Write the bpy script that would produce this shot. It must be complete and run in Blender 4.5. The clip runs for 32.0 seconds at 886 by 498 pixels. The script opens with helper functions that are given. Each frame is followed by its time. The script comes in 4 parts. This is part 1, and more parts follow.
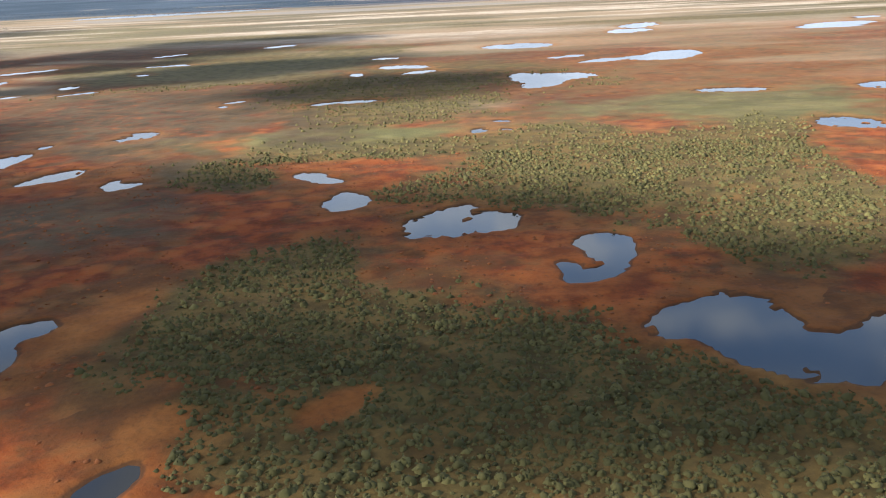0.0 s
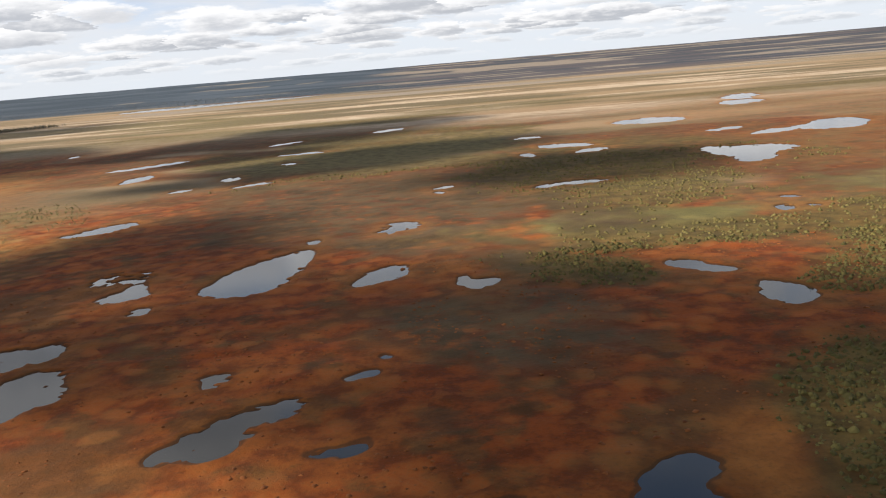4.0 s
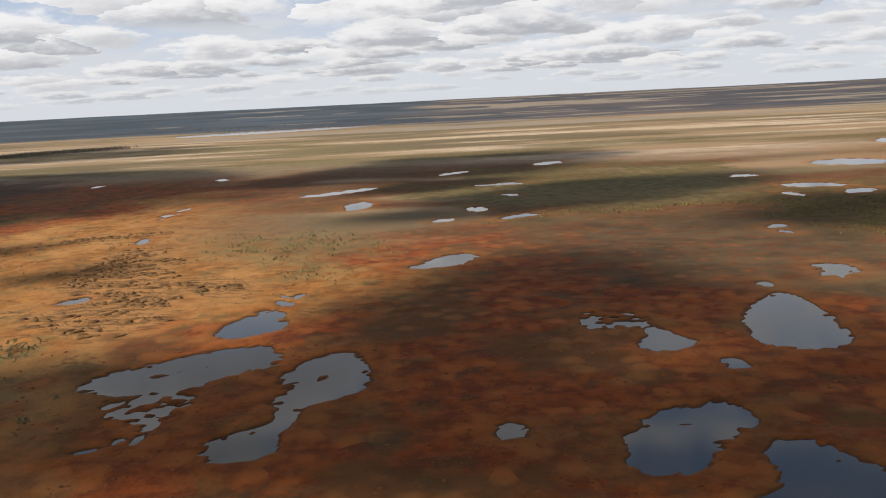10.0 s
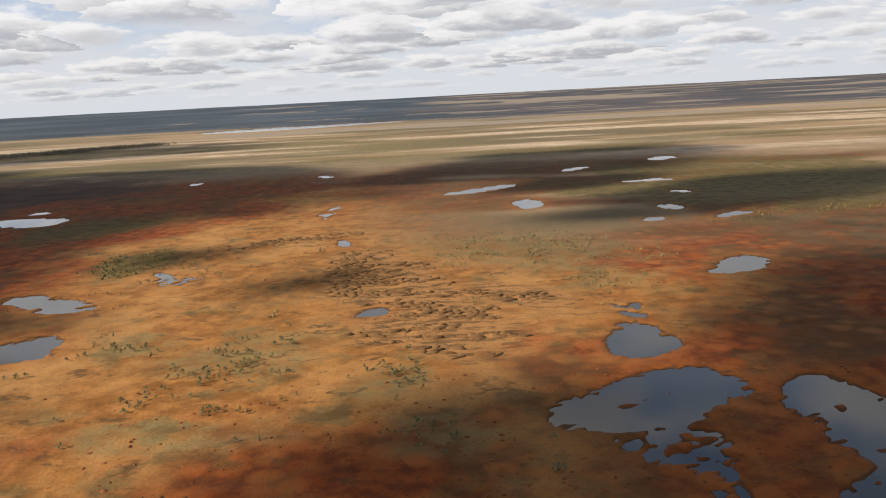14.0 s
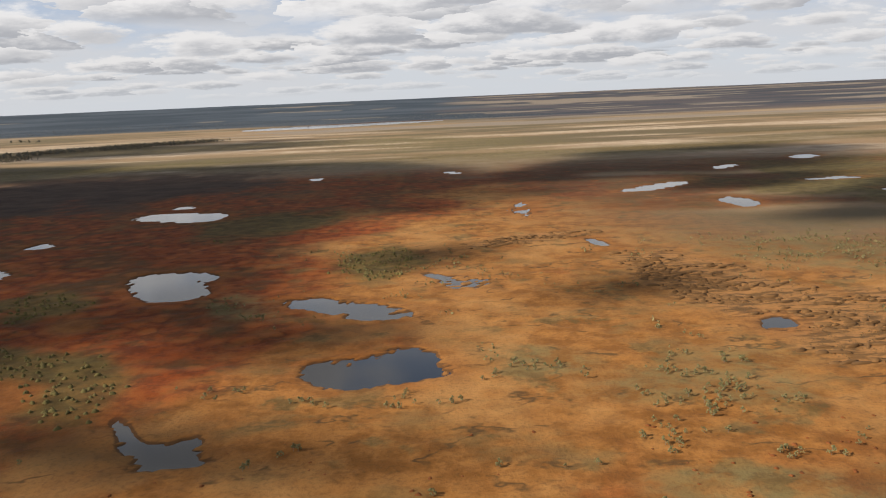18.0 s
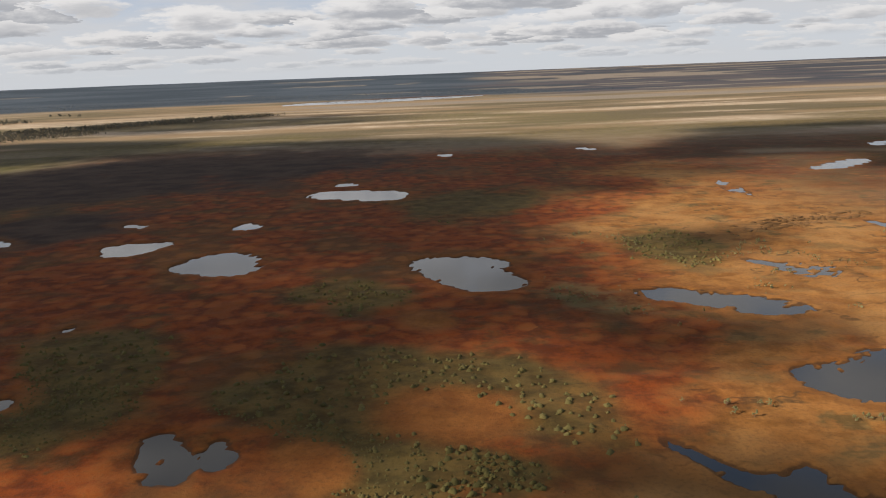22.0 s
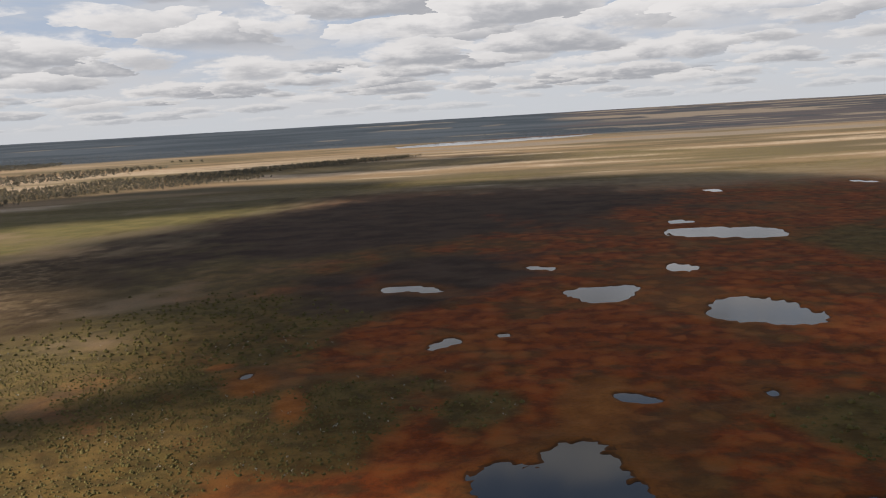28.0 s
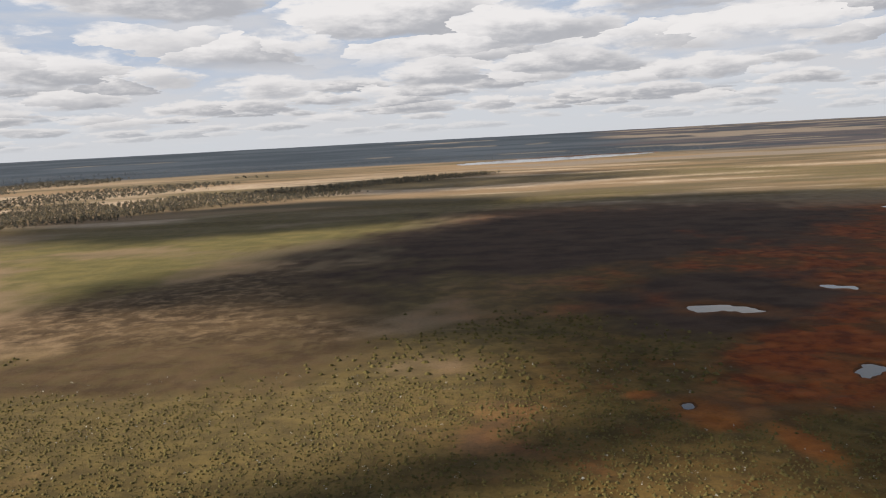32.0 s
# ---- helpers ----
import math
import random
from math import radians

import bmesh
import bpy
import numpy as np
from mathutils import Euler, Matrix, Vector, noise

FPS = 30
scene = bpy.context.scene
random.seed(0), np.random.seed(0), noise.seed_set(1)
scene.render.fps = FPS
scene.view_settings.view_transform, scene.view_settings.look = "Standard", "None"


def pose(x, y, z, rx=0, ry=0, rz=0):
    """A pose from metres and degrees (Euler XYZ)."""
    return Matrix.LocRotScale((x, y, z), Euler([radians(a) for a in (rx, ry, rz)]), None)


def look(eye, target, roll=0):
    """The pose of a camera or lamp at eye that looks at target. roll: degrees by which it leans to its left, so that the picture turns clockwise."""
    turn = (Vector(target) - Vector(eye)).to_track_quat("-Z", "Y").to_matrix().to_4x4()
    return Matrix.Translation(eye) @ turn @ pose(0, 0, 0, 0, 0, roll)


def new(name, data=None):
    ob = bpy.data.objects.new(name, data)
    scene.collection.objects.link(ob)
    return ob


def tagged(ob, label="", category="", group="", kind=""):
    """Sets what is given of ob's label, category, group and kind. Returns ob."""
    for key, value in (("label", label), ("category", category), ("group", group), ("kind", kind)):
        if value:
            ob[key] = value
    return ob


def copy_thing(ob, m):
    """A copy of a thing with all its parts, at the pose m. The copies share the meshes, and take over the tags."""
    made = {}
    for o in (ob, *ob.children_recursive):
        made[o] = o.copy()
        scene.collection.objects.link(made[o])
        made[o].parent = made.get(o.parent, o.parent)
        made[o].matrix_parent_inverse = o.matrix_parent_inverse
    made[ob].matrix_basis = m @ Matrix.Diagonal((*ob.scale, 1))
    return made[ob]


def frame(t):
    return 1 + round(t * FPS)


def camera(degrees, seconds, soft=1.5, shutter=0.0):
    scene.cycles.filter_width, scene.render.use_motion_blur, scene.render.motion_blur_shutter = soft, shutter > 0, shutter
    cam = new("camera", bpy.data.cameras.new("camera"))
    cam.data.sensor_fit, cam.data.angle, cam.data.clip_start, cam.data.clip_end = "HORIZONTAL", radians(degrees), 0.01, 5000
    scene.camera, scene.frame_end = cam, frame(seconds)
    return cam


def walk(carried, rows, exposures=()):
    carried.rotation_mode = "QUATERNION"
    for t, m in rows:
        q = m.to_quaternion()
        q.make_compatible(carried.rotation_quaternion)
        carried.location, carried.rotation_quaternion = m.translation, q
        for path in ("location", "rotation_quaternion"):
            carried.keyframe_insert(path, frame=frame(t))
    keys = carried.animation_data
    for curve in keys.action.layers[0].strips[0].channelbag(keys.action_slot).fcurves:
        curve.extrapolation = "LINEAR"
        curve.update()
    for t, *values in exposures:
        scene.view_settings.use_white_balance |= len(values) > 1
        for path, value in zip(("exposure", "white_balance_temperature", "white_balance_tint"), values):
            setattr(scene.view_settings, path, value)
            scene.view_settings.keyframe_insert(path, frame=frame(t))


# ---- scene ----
cam = camera(56.38, 32.0, soft=1.1)
PATH = [
    (0, (0.00, 0.00, 60.18), (-1.68, 95.08, 29.25), -2.67),
    (0.5, (-13.71, 3.66, 60.41), (-16.00, 99.00, 30.34), -0.75),
    (1, (-27.58, 7.46, 60.69), (-28.88, 103.74, 33.71), -1.63),
    (1.5, (-41.76, 11.21, 61.05), (-42.42, 107.67, 34.69), -3.15),
    (2, (-56.67, 14.63, 61.84), (-57.43, 111.07, 35.40), -3.64),
    (2.5, (-71.14, 17.46, 62.61), (-71.04, 114.11, 36.96), -4.04),
    (3, (-85.49, 20.31, 63.40), (-86.19, 117.51, 39.88), -4.48),
    (3.5, (-101.12, 23.35, 64.26), (-102.93, 120.82, 41.95), -4.85),
    (5.5, (-157.86, 33.84, 65.99), (-158.34, 132.07, 47.29), -3.87),
    (6, (-171.64, 36.50, 66.29), (-171.64, 135.24, 50.44), -3.14),
    (6.5, (-185.51, 40.11, 66.58), (-186.53, 139.02, 51.86), -2.81),
    (7, (-200.16, 43.67, 66.63), (-200.12, 142.57, 51.82), -2.12),
    (7.5, (-213.46, 47.28, 66.61), (-211.92, 146.10, 51.34), -1.71),
    (8, (-226.81, 50.32, 67.21), (-225.46, 148.81, 49.98), -2.39),
    (8.5, (-240.46, 53.32, 68.06), (-240.13, 151.90, 51.26), -2.31),
    (9, (-255.08, 54.86, 68.65), (-252.87, 153.42, 51.89), -1.76),
    (9.5, (-269.67, 57.31, 69.43), (-269.00, 155.74, 51.76), -1.84),
    (10, (-284.38, 59.94, 70.05), (-285.26, 158.32, 52.18), -2.81),
    (10.5, (-299.36, 63.39, 70.81), (-300.57, 161.61, 52.11), -2.92),
    (11, (-315.08, 66.49, 71.98), (-314.75, 164.72, 53.22), -2.33),
    (11.5, (-331.02, 69.15, 73.11), (-330.35, 167.32, 54.07), -3.10),
    (12, (-346.99, 72.70, 73.81), (-345.58, 170.73, 54.15), -3.57),
    (12.5, (-362.73, 76.24, 74.22), (-363.32, 174.39, 55.08), -3.78),
    (13, (-377.83, 81.06, 74.25), (-377.36, 179.25, 55.31), -2.94),
    (13.5, (-392.49, 87.03, 73.73), (-392.56, 185.26, 54.97), -2.57),
    (14, (-407.18, 93.81, 72.67), (-406.47, 192.11, 54.29), -2.93),
    (14.5, (-421.70, 100.44, 71.69), (-421.07, 198.82, 53.81), -2.92),
    (16.5, (-484.59, 124.80, 68.94), (-482.77, 223.40, 52.38), -2.54),
    (17, (-499.85, 129.89, 69.00), (-498.12, 228.31, 51.42), -2.37),
    (17.5, (-514.96, 134.26, 69.21), (-513.17, 232.50, 50.62), -2.23),
    (18, (-529.38, 138.54, 68.95), (-528.51, 236.88, 50.80), -2.41),
    (18.2, (-534.99, 140.08, 68.93), (-532.14, 238.32, 50.46), -1.52),
    (18.4, (-540.64, 141.49, 69.03), (-537.79, 239.15, 47.71), 0.54),
    (18.5, (-543.67, 142.20, 69.11), (-539.94, 239.20, 45.10), 3.03),
    (18.6, (-546.85, 142.99, 69.20), (-541.37, 239.66, 44.22), 3.87),
    (18.8, (-553.29, 144.72, 69.30), (-544.25, 241.12, 44.30), 1.78),
    (19, (-559.47, 146.58, 69.20), (-549.73, 242.96, 44.40), 0.72),
    (19.5, (-574.00, 151.11, 68.72), (-564.82, 248.10, 46.17), 1.80),
    (20, (-588.07, 155.70, 68.69), (-581.13, 252.40, 44.18), -0.72),
    (20.5, (-601.92, 159.89, 68.91), (-596.85, 256.82, 44.84), -1.51),
    (21, (-616.42, 164.17, 69.23), (-610.92, 261.15, 45.47), -1.22),
    (21.5, (-631.57, 168.52, 69.54), (-630.02, 266.08, 47.65), -1.56),
    (22, (-645.52, 171.45, 70.08), (-644.67, 269.23, 49.16), -2.21),
    (22.5, (-660.09, 174.42, 70.37), (-660.19, 272.31, 49.95), -3.42),
    (23, (-674.41, 178.26, 70.35), (-673.14, 276.38, 51.09), -3.19),
    (23.5, (-689.65, 181.96, 70.27), (-689.11, 280.16, 51.35), -3.87),
    (24, (-704.34, 185.75, 70.09), (-704.54, 284.02, 51.53), -3.41),
    (24.5, (-719.33, 189.20, 70.08), (-718.98, 287.71, 52.91), -3.50),
    (25, (-734.18, 192.49, 70.12), (-734.55, 291.10, 53.50), -3.51),
    (25.5, (-749.13, 195.76, 69.97), (-751.35, 294.41, 53.72), -3.51),
    (26, (-763.98, 199.76, 69.96), (-768.26, 298.27, 53.30), -4.18),
    (26.5, (-778.33, 203.51, 69.70), (-783.35, 302.04, 53.40), -3.97),
    (28.5, (-837.72, 216.40, 69.46), (-842.21, 315.10, 54.01), -3.21),
    (29, (-851.75, 219.54, 69.40), (-857.42, 318.21, 54.16), -3.67),
    (29.5, (-865.62, 222.60, 69.53), (-871.80, 321.13, 53.59), -3.38),
    (30, (-879.49, 224.77, 69.85), (-886.92, 323.13, 53.40), -3.78),
    (30.5, (-894.01, 227.81, 69.95), (-901.93, 326.11, 53.39), -3.75),
    (31, (-908.94, 230.15, 69.66), (-917.17, 328.67, 54.68), -3.08),
    (31.5, (-923.85, 232.09, 69.52), (-930.31, 330.92, 55.74), -2.93),
    (32, (-938.00, 233.92, 70.04), (-944.64, 332.81, 56.78), -3.05),
]
walk(cam, [(t, look(eye, target, roll)) for t, eye, target, roll in PATH],
     exposures=((0, 1.40, 5510, 9), (1, 1.25, 5860, 10), (2, 1.13, 6210, 10), (3.5, 0.94, 6480, 11), (6, 0.66, 6580, 12), (9, 0.60, 6590, 12), (14, 0.63, 6640, 12),
                (18, 0.50, 6640, 12), (20, 0.52, 6620, 12), (22, 0.43, 6660, 12), (26, 0.34, 6700, 13), (29, 0.40, 6700, 13), (32, 0.47, 6700, 13)))

# ---- sky and sun ----
SUN_ELEVATION, SUN_FROM = radians(31), radians(248)   # azimuth the light comes from, clockwise from +y
SUN_DIR = Vector((math.sin(SUN_FROM) * math.cos(SUN_ELEVATION), math.cos(SUN_FROM) * math.cos(SUN_ELEVATION), math.sin(SUN_ELEVATION)))


class Nodes:
    """Short hand for a node tree."""

    def __init__(self, tree):
        self.tree = tree
        tree.nodes.clear()

    def add(self, kind, _out=0, **inputs):
        n = self.tree.nodes.new(kind)
        for key, value in inputs.items():
            if key == "p_operation":
                n.operation = value
                continue
            if key == "p_use_clamp":
                n.use_clamp = value
                continue
            if key == "p_interpolation_type":
                n.interpolation_type = value
                continue
            sock = n.inputs[int(key[1:])] if key[1:].isdigit() else n.inputs[key.replace("_", " ")]
            if isinstance(value, bpy.types.NodeSocket):
                self.tree.links.new(value, sock)
            else:
                sock.default_value = value
        return n.outputs[_out]

    def math(self, op, a, b=0.0, clamp=False):
        return self.add("ShaderNodeMath", p_operation=op, p_use_clamp=clamp, i0=a, i1=b)

    def vec(self, op, a, b=(0, 0, 0)):
        return self.add("ShaderNodeVectorMath", p_operation=op, i0=a, i1=b)

    def noise(self, vector, scale, detail=3.0, rough=0.5, out=0):
        return self.add("ShaderNodeTexNoise", out, Vector=vector, Scale=scale, Detail=detail, Roughness=rough)

    def ramp(self, value, low, high, a=0.0, b=1.0, smooth=True):
        return self.add("ShaderNodeMapRange", p_interpolation_type="SMOOTHSTEP" if smooth else "LINEAR", Value=value, i1=low, i2=high, i3=a, i4=b)

    def mix(self, fac, a, b):
        n = self.tree.nodes.new("ShaderNodeMix")
        n.data_type = "RGBA"
        for k, value in ((0, fac), (6, a), (7, b)):
            if isinstance(value, bpy.types.NodeSocket):
                self.tree.links.new(value, n.inputs[k])
            else:
                n.inputs[k].default_value = value if k == 0 else (*value, 1.0)[:4]
        return n.outputs[2]


world = bpy.data.worlds.new("sky")
scene.world = world
world.use_nodes = True
w = Nodes(world.node_tree)
way = w.add("ShaderNodeTexCoord")                       # generated: the way into the sky
parts_of_way = w.tree.nodes.new("ShaderNodeSeparateXYZ")
w.tree.links.new(way, parts_of_way.inputs[0])
dx, dy, dz = parts_of_way.outputs
blue = w.add("ShaderNodeTexSky")
blue.node.sky_type, blue.node.sun_disc, blue.node.sun_elevation, blue.node.sun_rotation = "NISHITA", False, SUN_ELEVATION, SUN_FROM
blue.node.air_density, blue.node.dust_density = 1.2, 1.5
blue = w.vec("SCALE", blue)
blue.node.inputs[3].default_value = 0.105
up = w.math("MAXIMUM", dz, 0.0)


azimuth = w.math("ARCTAN2", dx, dy)


def cumulus(view, wide, tall, seed, low, high, cover, bright):
    """A belt of heaped cumulus between two heights of the sky: flat grey bases, sunlit billowing heads. wide, tall: one cloud's size in radians."""
    at = w.add("ShaderNodeCombineXYZ", X=w.math("ADD", w.math("MULTIPLY", azimuth, 1 / wide), 7.31 * seed), Y=w.math("ADD", w.math("MULTIPLY", up, 1 / tall), 3.77 * seed))
    curl = w.vec("SUBTRACT", w.noise(at, 1.5, 4.0, 0.6, 1), (0.5, 0.5, 0.5))
    bent = w.vec("ADD", at, w.vec("MULTIPLY", curl, (1.25, 0.62, 0.0)))
    cell = w.tree.nodes.new("ShaderNodeTexVoronoi")
    cell.inputs["Scale"].default_value = 1.0
    w.tree.links.new(bent, cell.inputs["Vector"])
    rel = w.tree.nodes.new("ShaderNodeSeparateXYZ")
    w.tree.links.new(w.vec("SUBTRACT", bent, cell.outputs["Position"]), rel.inputs[0])
    head = w.math("SUBTRACT", w.noise(w.vec("MULTIPLY", at, (2.6, 1.9, 1.0)), 1.7, 5.0, 0.62), 0.5)
    size = w.ramp(w.add("ShaderNodeSeparateColor", Color=cell.outputs["Color"]), 0.0, 1.0, -0.16, 0.20, smooth=False)
    puff = w.math("ADD", w.math("SUBTRACT", w.math("ADD", size, cover), cell.outputs["Distance"]), w.math("MULTIPLY", head, 0.62))
    mask = w.math("MULTIPLY", w.ramp(puff, -0.03, 0.17), w.ramp(w.math("ADD", rel.outputs[1], w.math("MULTIPLY", head, 0.25)), -0.46, -0.30))
    mask = w.math("MULTIPLY", mask, w.math("MULTIPLY", w.ramp(up, low[0], low[1]), w.ramp(up, high[0], high[1], 1.0, 0.0)))
    light = w.math("ADD", w.math("MULTIPLY", rel.outputs[1], 0.85), w.math("MULTIPLY", rel.outputs[0], -0.35))
    light = w.math("ADD", light, w.math("MULTIPLY", head, 1.15))
    light = w.math("ADD", light, w.ramp(puff, 0.0, 0.34, 0.20, -0.12))
    tone = w.mix(w.ramp(light, -0.42, 0.26), tuple(0.50 * bright * c for c in (0.93, 0.98, 1.06)), tuple(0.90 * bright * c for c in (0.975, 0.985, 0.99)))
    return w.mix(mask, view, tone)


blue = w.mix(w.ramp(up, 0.03, 0.12), (0.58, 0.63, 0.68), w.mix(w.ramp(up, 0.18, 0.36), (0.42, 0.51, 0.64), w.mix(0.5, blue, (0.16, 0.27, 0.48))))
veil = w.noise(w.add("ShaderNodeCombineXYZ", X=w.math("MULTIPLY", azimuth, 5.0), Y=w.math("MULTIPLY", up, 26.0)), 1.0, 5.0, 0.6)
skyview = w.mix(w.math("MULTIPLY", w.ramp(veil, 0.40, 0.62), w.ramp(up, 0.20, 0.36, 0.75, 0.25)), blue, (0.60, 0.62, 0.645))
skyview = cumulus(skyview, 0.055, 0.0095, 1, (0.006, 0.014), (0.036, 0.050), 0.60, 0.80)
skyview = cumulus(skyview, 0.090, 0.018, 2, (0.022, 0.034), (0.070, 0.085), 0.60, 0.83)
skyview = cumulus(skyview, 0.140, 0.033, 3, (0.046, 0.062), (0.125, 0.150), 0.62, 0.86)
skyview = cumulus(skyview, 0.215, 0.056, 4, (0.082, 0.108), (0.21, 0.26), 0.64, 0.90)
skyview = cumulus(skyview, 0.36, 0.105, 5, (0.165, 0.22), (0.40, 0.50), 0.56, 0.70)
skyview = cumulus(skyview, 0.55, 0.20, 6, (0.36, 0.50), (1.5, 1.6), 0.55, 0.42)
haze = w.ramp(up, 0.0, 0.040, 1.0, 0.0)
skyview = w.mix(w.math("MULTIPLY", haze, 0.7), skyview, (0.58, 0.62, 0.66))
back = w.add("ShaderNodeBackground", Color=skyview, Strength=0.75)
out = w.tree.nodes.new("ShaderNodeOutputWorld")
w.tree.links.new(back, out.inputs[0])

lamp = bpy.data.lights.new("sun", "SUN")
lamp.energy, lamp.angle, lamp.color = 5.0, radians(0.55), (1.0, 0.925, 0.81)
sun = new("sun", lamp)
sun.matrix_world = look(SUN_DIR * 500, (0, 0, 0))


# ---- plan ----
PONDS, ZONES, SHADE_CLOUDS = [], [], []


def pond(seed, tone, *lobes):
    """A pool: its lobes are (x, y, half length, half width, turn in degrees)."""
    PONDS.append((seed, tone, lobes))


def zone(cover, *lobes):
    """A stretch of one plant cover."""
    ZONES.append((cover, lobes))


def cloud(x, y, a, b, turn, thin=0.0):
    """An unseen cloud added for its shade, by the place it darkens. thin: how far the sun comes through its middle."""
    SHADE_CLOUDS.append((x, y, a, b, turn, thin))


pond(0, "blue", (72.7, 128.4, 10.1, 5.0, 53), (54.2, 134.5, 14.8, 5.8, 89), (43.9, 139.6, 12.0, 6.9, 39), (48.9, 124.6, 10.3, 5.8, -62), (63.2, 120.8, 8.2, 9.3, -19))
pond(1, "blue", (34.4, 177.3, 4.9, 6.3, -17), (26.3, 162.1, 5.1, 3.4, 25), (24.3, 167.2, 5.5, 2.8, -76), (31.7, 167.1, 6.6, 3.3, 52), (34.9, 185.4, 6.7, 7.5, -6))
pond(2, "pale", (-8.7, 204.4, 8.7, 5.3, 84), (10.7, 212.0, 7.3, 5.1, -35), (9.0, 203.9, 6.5, 7.0, 45), (-1.6, 213.9, 11.8, 5.9, 65), (-0.1, 200.5, 7.2, 5.8, 59))
pond(3, "pale", (-47.4, 269.8, 6.9, 5.1, -62), (-41.2, 262.3, 6.9, 4.0, -30))
pond(4, "blue", (-33.8, 231.1, 7.4, 4.4, -73), (-28.2, 231.6, 6.8, 3.4, 83), (-32.0, 238.7, 7.2, 4.6, -72))
pond(5, "blue", (-95.5, 123.8, 6.4, 2.3, -89), (-84.4, 143.8, 8.2, 5.1, 40), (-89.2, 125.5, 5.6, 4.0, -84), (-82.1, 130.6, 8.3, 4.0, -81), (-89.3, 136.4, 9.0, 4.3, 69))
pond(6, "blue", (-113.5, 129.1, 3.3, 3.6, 13), (-115.8, 132.2, 3.6, 2.5, 77), (-112.5, 125.5, 2.4, 2.2, 27), (-110.2, 133.3, 3.7, 2.6, 45), (-112.8, 136.8, 4.1, 2.9, 27))
pond(7, "grey", (-154.0, 180.8, 4.3, 4.8, -34), (-161.0, 175.8, 5.6, 7.9, -39), (-164.8, 170.3, 6.4, 4.9, 13), (-163.7, 164.9, 5.7, 3.7, 50), (-171.5, 164.2, 5.8, 3.4, 35))
pond(8, "grey", (-141.1, 160.4, 4.0, 1.7, 7), (-137.7, 160.9, 3.4, 1.8, 58))
pond(9, "grey", (-137.5, 197.4, 2.3, 1.8, 79), (-140.4, 196.3, 2.3, 3.3, -56))
pond(10, "grey", (-134.4, 207.4, 1.5, 1.4, -28))
pond(11, "pale", (-177.7, 316.8, 17.2, 7.3, 74), (-180.0, 287.6, 11.9, 7.4, 76), (-191.9, 295.1, 16.0, 5.9, 83), (-179.8, 308.0, 14.1, 9.3, -71), (-189.6, 280.5, 10.8, 9.0, -36))
pond(12, "blue", (-143.4, 278.9, 8.7, 5.4, 56), (-139.7, 291.4, 8.0, 5.1, 41), (-139.9, 285.2, 7.3, 6.6, 26))
pond(13, "blue", (-108.0, 267.7, 4.6, 4.5, -66), (-114.0, 269.4, 8.3, 2.3, -73), (-113.3, 265.0, 5.1, 3.3, -51))
pond(14, "blue", (-224.4, 290.1, 10.4, 3.8, -89), (-229.3, 280.8, 5.5, 4.6, -67), (-223.9, 283.8, 6.1, 7.1, 85))
pond(15, "marsh", (-230.7, 308.3, 6.2, 7.1, -6), (-229.3, 304.4, 8.4, 3.8, -38), (-239.3, 309.7, 9.0, 4.7, 87))
pond(16, "grey", (-212.8, 264.1, 2.7, 3.7, 0), (-213.0, 261.2, 3.1, 2.4, 25))
pond(17, "blue", (-244.1, 209.4, 7.4, 7.1, 15), (-232.0, 222.1, 10.9, 5.4, 52), (-236.5, 228.9, 9.3, 4.9, 42), (-226.1, 229.6, 7.4, 5.5, 79), (-242.7, 217.0, 9.3, 7.9, 78))
pond(18, "grey", (-230.9, 180.6, 8.4, 5.2, -15), (-218.4, 185.0, 9.8, 3.9, 59), (-216.4, 197.5, 10.0, 9.4, 9), (-218.5, 208.0, 7.7, 7.9, 63), (-225.8, 188.1, 10.1, 7.8, 40))
pond(19, "grey", (-273.5, 224.8, 3.6, 3.0, -18), (-272.5, 227.3, 3.1, 2.7, -27))
pond(20, "grey", (-172.9, 199.6, 3.3, 4.2, -14), (-173.4, 201.9, 4.1, 1.7, 16))
pond(21, "pale", (-142.5, 359.7, 9.0, 5.5, 63), (-139.0, 367.2, 9.3, 7.1, -85))
pond(22, "pale", (-65.0, 445.8, 12.9, 5.1, 30), (-50.3, 446.9, 12.9, 6.8, 7))
pond(23, "pale", (-239.3, 653.6, 8.1, 5.3, -67))
pond(24, "pale", (-26.8, 625.6, 14.7, 9.8, -55), (-39.3, 628.8, 12.9, 16.5, 73))
pond(25, "pale", (-21.0, 586.0, 14.0, 8.4, 38))
pond(26, "pale", (-51.6, 704.7, 11.2, 9.0, 5))
pond(27, "pale", (-122.7, 466.7, 6.8, 4.0, 40))
pond(28, "pale", (-124.0, 449.6, 4.2, 3.2, -79))
pond(29, "pale", (68.8, 526.6, 18.1, 22.6, 74), (56.8, 496.0, 27.2, 10.7, 61), (50.0, 524.0, 28.3, 13.1, -84))
pond(30, "pale", (110.0, 611.8, 21.9, 10.0, 33), (152.0, 617.9, 23.0, 23.2, -34), (169.2, 638.0, 32.7, 19.8, 59))
pond(31, "pale", (227.6, 1010.1, 37.8, 17.7, 71), (210.2, 977.9, 26.7, 14.6, -82))
pond(32, "pale", (69.8, 775.9, 29.4, 25.6, -89), (53.6, 773.5, 25.4, 23.9, -55))
pond(33, "pale", (197.2, 920.1, 26.7, 20.9, 68), (182.0, 899.2, 18.4, 14.4, 86))
pond(34, "pale", (90.8, 653.1, 19.5, 7.1, 23))
pond(35, "pale", (10.9, 342.5, 6.2, 3.5, 73))
